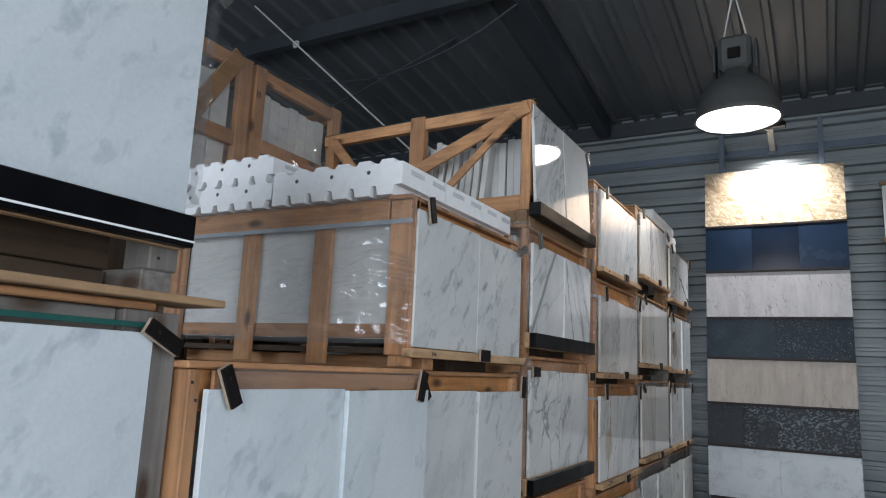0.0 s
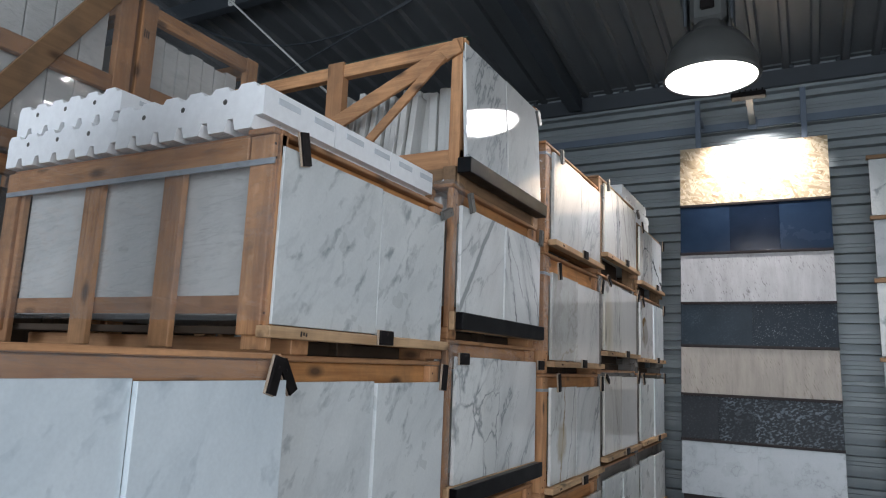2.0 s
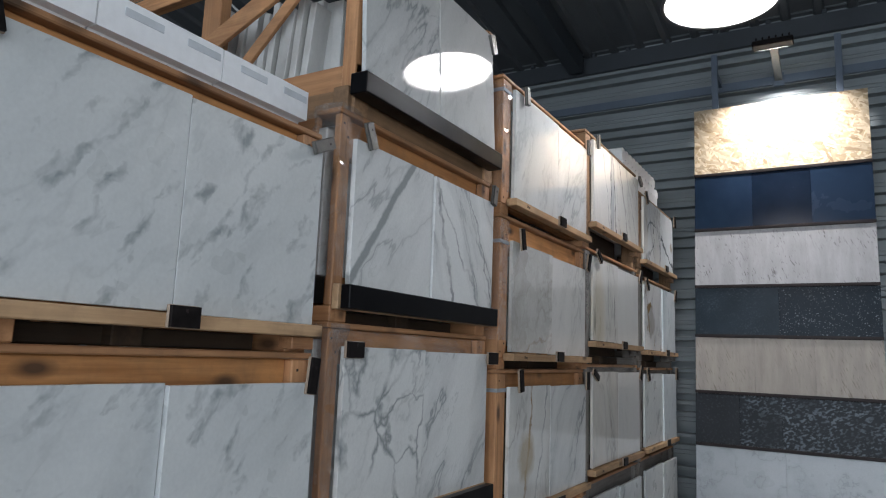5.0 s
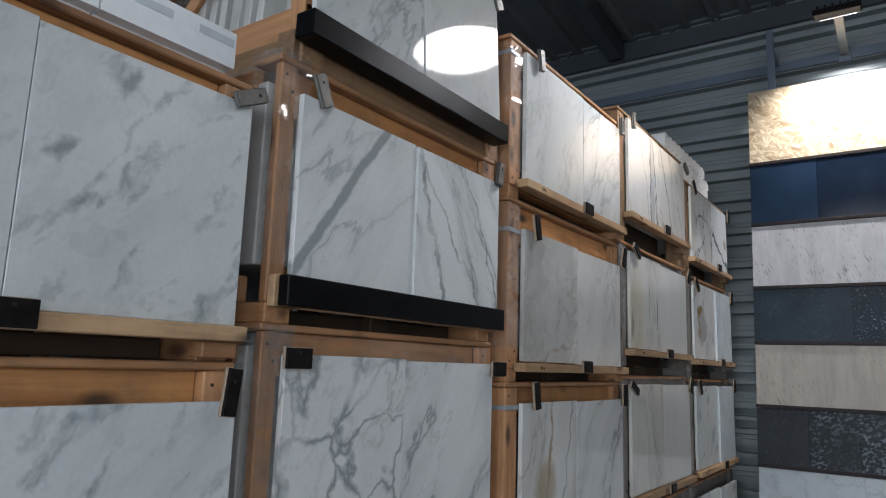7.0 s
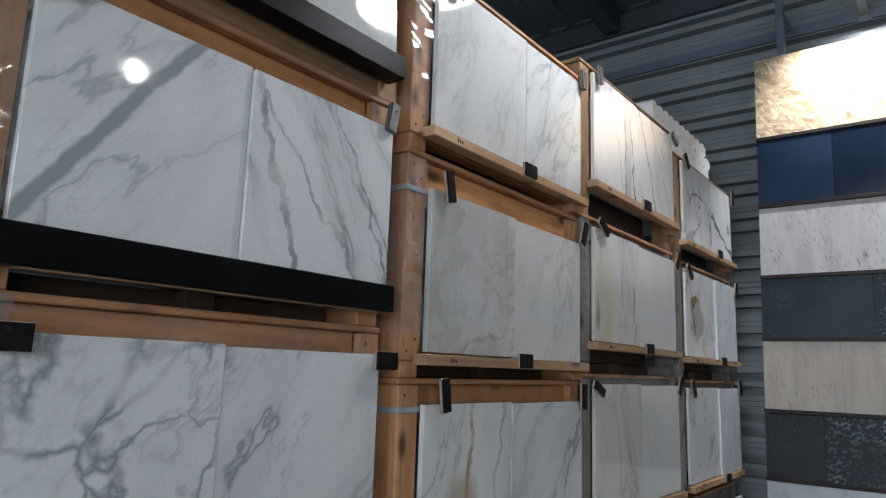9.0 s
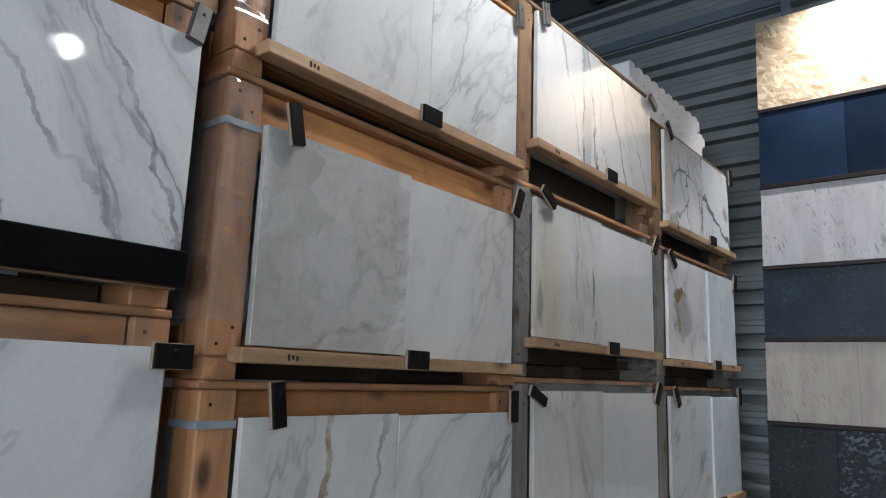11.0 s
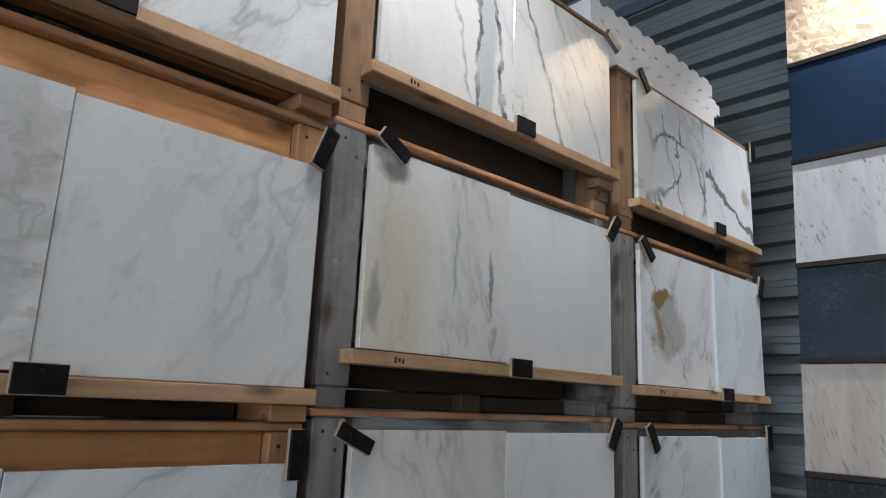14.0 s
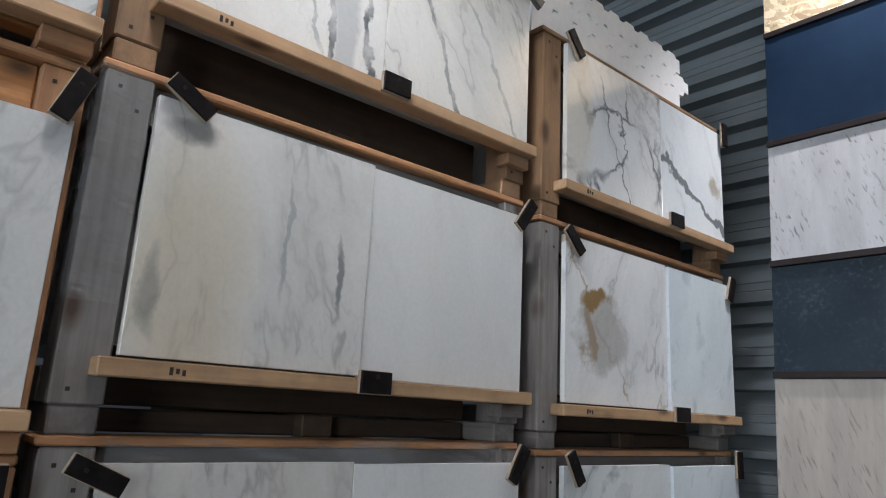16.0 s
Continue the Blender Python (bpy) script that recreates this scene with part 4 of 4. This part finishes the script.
# ---- polystyrene packing ----
def foam(x0, x1, y0, y1, z0, h, teeth_axis, n, label="white polystyrene packing with notched edges"):
    """A packing block with a castellated underside; slots and holes are shade-coloured plates."""
    f = thing("foam_packing", label, "packing foam", "foam packing on the crates")
    L = (x1 - x0) if teeth_axis == 0 else (y1 - y0)
    low, high = [], []
    for k in range(n):
        a, b, e = k * L / n, (k + 0.60) * L / n, (k + 1) * L / n
        low += [(a, z0), (b, z0), (b + 0.012, z0 + h * 0.26), (e - 0.012 if k < n - 1 else e, z0 + h * 0.26)]
        high += [(a, z0 + h - 0.018), (a + 0.014, z0 + h), (b, z0 + h), (b + 0.014, z0 + h - 0.018)]
    loop = low + [(L, z0 + h - 0.018)] + high[::-1]
    bm = bmesh.new()
    ends = []
    for s_end in (0, 1):
        if teeth_axis == 0:
            ends.append([bm.verts.new((x0 + u, (y0, y1)[s_end], z)) for u, z in loop])
        else:
            ends.append([bm.verts.new(((x0, x1)[s_end], y0 + u, z)) for u, z in loop])
    bm.faces.new(ends[0])
    bm.faces.new(ends[1][::-1])
    for k in range(len(loop)):
        j = (k + 1) % len(loop)
        bm.faces.new((ends[0][j], ends[0][k], ends[1][k], ends[1][j]))
    bmesh.ops.recalc_face_normals(bm, faces=bm.faces[:])
    bmesh.ops.triangulate(bm, faces=[q for q in bm.faces if len(q.verts) > 4])
    part("block", bm, M_FOAM, f)
    # grey plates and dark discs hold the recess shade as colour
    shade = plain("polystyrene_slot_shade", (0.60, 0.63, 0.66), 0.9)
    for k in range(2):
        if teeth_axis == 0:
            yy = y0 + (y1 - y0) * (0.18 + 0.5 * k)
            part("slot", box(x1 - 0.002, x1 + 0.002, yy, yy + (y1 - y0) * 0.3, z0 + h * 0.62, z0 + h * 0.76, 0.001), shade, f)
    for k in range(3):
        if teeth_axis == 0:
            xx = x0 + (x1 - x0) * (0.2 + 0.28 * k)
            part("hole", lathe([(0.010, 0), (0.0, 0.001)], 12, Matrix.Translation((xx, y0 - 0.001, z0 + h * 0.66)) @ Matrix.Rotation(radians(90), 4, "X")), M_CLIPM, f)
    return f


for y0, y1 in ((2.52, 2.90), (2.905, 3.29), (3.295, 3.66)):
    foam(-0.82, -0.10, y0, y1, 2.187, 0.158, 0, 6)
foam(-1.53, -0.835, 2.53, 3.0, 2.187, 0.135, 0, 6)
foam(-1.52, -0.86, 2.55, 3.0, 2.323, 0.135, 0, 6)
foam(-0.75, -0.12, 7.72, 8.78, 2.917, 0.165, 1, 9, "white polystyrene packing stacked on a crate")
foam(-0.73, -0.14, 7.66, 8.90, 3.083, 0.10, 1, 10, "white polystyrene packing stacked on a crate")
foam(-0.70, -0.16, 7.68, 8.86, 3.184, 0.12, 1, 10, "white polystyrene packing stacked on a crate")

# ---- open frame crate on top of column C ----
fc = thing("frame_crate", "open pine frame crate with leaning marble slabs", "crate", "crates in the display row")
FY0, FY1, FZ0, FZ1 = 3.86, 4.96, 2.317, 3.11
for yy in (FY0, FY1 - 0.06):
    part("post", box(-0.13, -0.07, yy, yy + 0.07, FZ0 + 0.10, FZ1, 0.004), WOOD[2], fc)
    part("post", box(-1.62, -1.56, yy, yy + 0.07, FZ0 + 0.10, FZ1 - 0.05, 0.004), WOOD[2], fc)
    part("top_rail", beam((-0.06, yy + 0.035, FZ1 - 0.04), (-1.66, yy + 0.035, FZ1 - 0.07), 0.05, 0.075), WOOD[0], fc)
    part("bottom_rail", beam((-0.07, yy + 0.035, FZ0 + 0.15), (-1.62, yy + 0.035, FZ0 + 0.15), 0.05, 0.10), WOOD[0], fc)
    part("skid", box(-1.60, -0.06, yy - 0.005, yy + 0.085, FZ0, FZ0 + 0.098, 0.004), BROWN[0], fc)
part("middle_post", box(-0.93, -0.82, FY0 + 0.001, FY0 + 0.06, FZ0 + 0.21, FZ1 + 0.0, 0.004), WOOD[2], fc)
part("brace", beam((-0.08, FY0 - 0.012, FZ1 - 0.05), (-0.98, FY0 - 0.012, FZ0 + 0.36), 0.022, 0.085, 0.003), WOOD[0], fc)
part("brace", beam((-0.16, FY0 - 0.03, FZ1 - 0.10), (-0.70, FY0 - 0.03, FZ0 + 0.19), 0.02, 0.05, 0.003), WOOD[0], fc)
part("brace", beam((-1.56, FY0 - 0.012, FZ1 - 0.09), (-1.15, FY0 - 0.012, FZ0 + 0.22), 0.022, 0.07, 0.003), WOOD[0], fc)
part("front_beam", box(-0.14, -0.07, FY0 - 0.03, FY1 + 0.02, FZ0 + 0.002, FZ0 + 0.10, 0.004), BROWN[1], fc)
part("green_strap", beam((-0.05, FY0 + 0.04, FZ1 + 0.004), (-1.66, FY0 + 0.04, FZ1 - 0.028), 0.05, 0.006, 0.001), plain("dark_green_strap", (0.03, 0.06, 0.05), 0.4), fc, "dark green strap")
S = Matrix.Translation((-0.025, 0, FZ0 + 0.145)) @ Matrix.Rotation(radians(-3), 4, "Y")
for ya, yb, m, o in ((3.87, 4.40, M_DIAG, 0.0), (4.405, 4.93, M_FINE, 0.004)):
    part("marble_tile", box(-0.02 + o, o, ya, yb, 0, 0.62, 0.0015, S), m, fc, "polished marble tile leaning on the frame")
part("ledge", box(-0.055, 0.02, 3.82, 4.93, FZ0 + 0.055, FZ0 + 0.135, 0.004), M_BLACK, fc, "long black ledge bar")
mm = Matrix.Translation((-0.055, 4.92, 3.03)) @ Matrix.Rotation(radians(25), 4, "X")
part("clip", box(0, 0.02, -0.02, 0.03, -0.05, 0.05, 0.002, mm), M_CLIPM, fc, "dull metal clip")
for k in range(11):
    lean_t = Matrix.Translation((-0.999 + 0.052 * k, FY0 + 0.12, FZ0 + 0.2)) @ Matrix.Rotation(radians(5 + k % 3), 4, "Y")
    part("stone_slab", box(0, 0.036, 0.01 * (k % 4), 0.75, 0, 0.474 - 0.025 * (k % 3) - 0.006 * k, 0.003, lean_t), M_BACK, fc, "upright white stone slab")
for k in range(5):
    x = -0.485 + 0.054 * k
    part("stone_slab", box(x, x + 0.048, FY0 + 0.22 + 0.015 * (k % 2), FY0 + 0.95, FZ0 + 0.2, 2.958 - 0.012 * (k % 3), 0.003), M_BACK, fc, "upright white stone slab")


# ---- tall crates of the rear row ----
def tall_crate(x, y0, y1, z0, z1, brace, label, core):
    c = thing("tall_crate", label, "crate", "crates of the rear row")
    w = 0.10
    for yy in (y0, y1 - w):
        part("post", box(x - 0.05, x, yy, yy + w, z0, z1, 0.004), WOOD[2], c)
        part("post", box(x - 0.9, x - 0.85, yy, yy + w, z0, z1, 0.004), WOOD[2], c)
    for zz in (z0 + 0.02, (z0 + z1) / 2 - 0.06, z1 - w):
        if zz > z0 + 0.1 and zz < z1 - 0.2 and not brace:
            zz += 0.02
        part("rail", box(x - 0.048, x - 0.004, y0 + w + 0.001, y1 - w - 0.001, zz, zz + 0.09, 0.004), WOOD[1], c)
    for yy in (y0, y1 - 0.04):
        part("side_rail", box(x - 0.849, x - 0.051, yy, yy + 0.04, z1 - 0.1, z1, 0.004), WOOD[0], c)
        part("side_rail", box(x - 0.849, x - 0.051, yy, yy + 0.04, z0 + 0.02, z0 + 0.12, 0.004), WOOD[0], c)
    if brace:
        part("brace", beam((x + 0.012, y0 + 0.42, z0 + 0.0), (x + 0.012, y1 - 0.13, z1 - 0.01), 0.022, 0.11, 0.003), BROWN[1], c, "dull brown diagonal board")
    n = 7
    for k in range(n):
        a = y0 + w + 0.02 + k * (y1 - y0 - 2 * w - 0.04) / n
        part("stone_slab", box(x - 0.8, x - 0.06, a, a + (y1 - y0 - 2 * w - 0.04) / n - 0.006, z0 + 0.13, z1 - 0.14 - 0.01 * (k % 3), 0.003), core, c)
    if core is M_BACK:
        film("stretch_film", c, (x + 0.014, y0, z0), (0, y1 - y0, 0), (0, 0, z1 - z0), 40, 40, 0.010, 61 + y0, 5)
    scrawl(c, x + 0.001, y0 + 0.02, z1 - 0.22, 3, 0.05)
    return c


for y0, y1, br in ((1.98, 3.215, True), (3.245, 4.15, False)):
    # lower tiers: shade behind the row is put into the boards' near-black colour
    tall_crate(-1.75, y0, y1, 0.0, 1.16, False, "pine crate closed with boards darkened as shade", SHADEW[2])
    tall_crate(-1.75, y0, y1, 1.16, 2.32, False, "pine crate closed with boards darkened as shade", SHADEW[2])
    tall_crate(-1.75, y0, y1, 2.32, 3.385, br, "film-wrapped pine crate of white stone slabs", M_BACK)
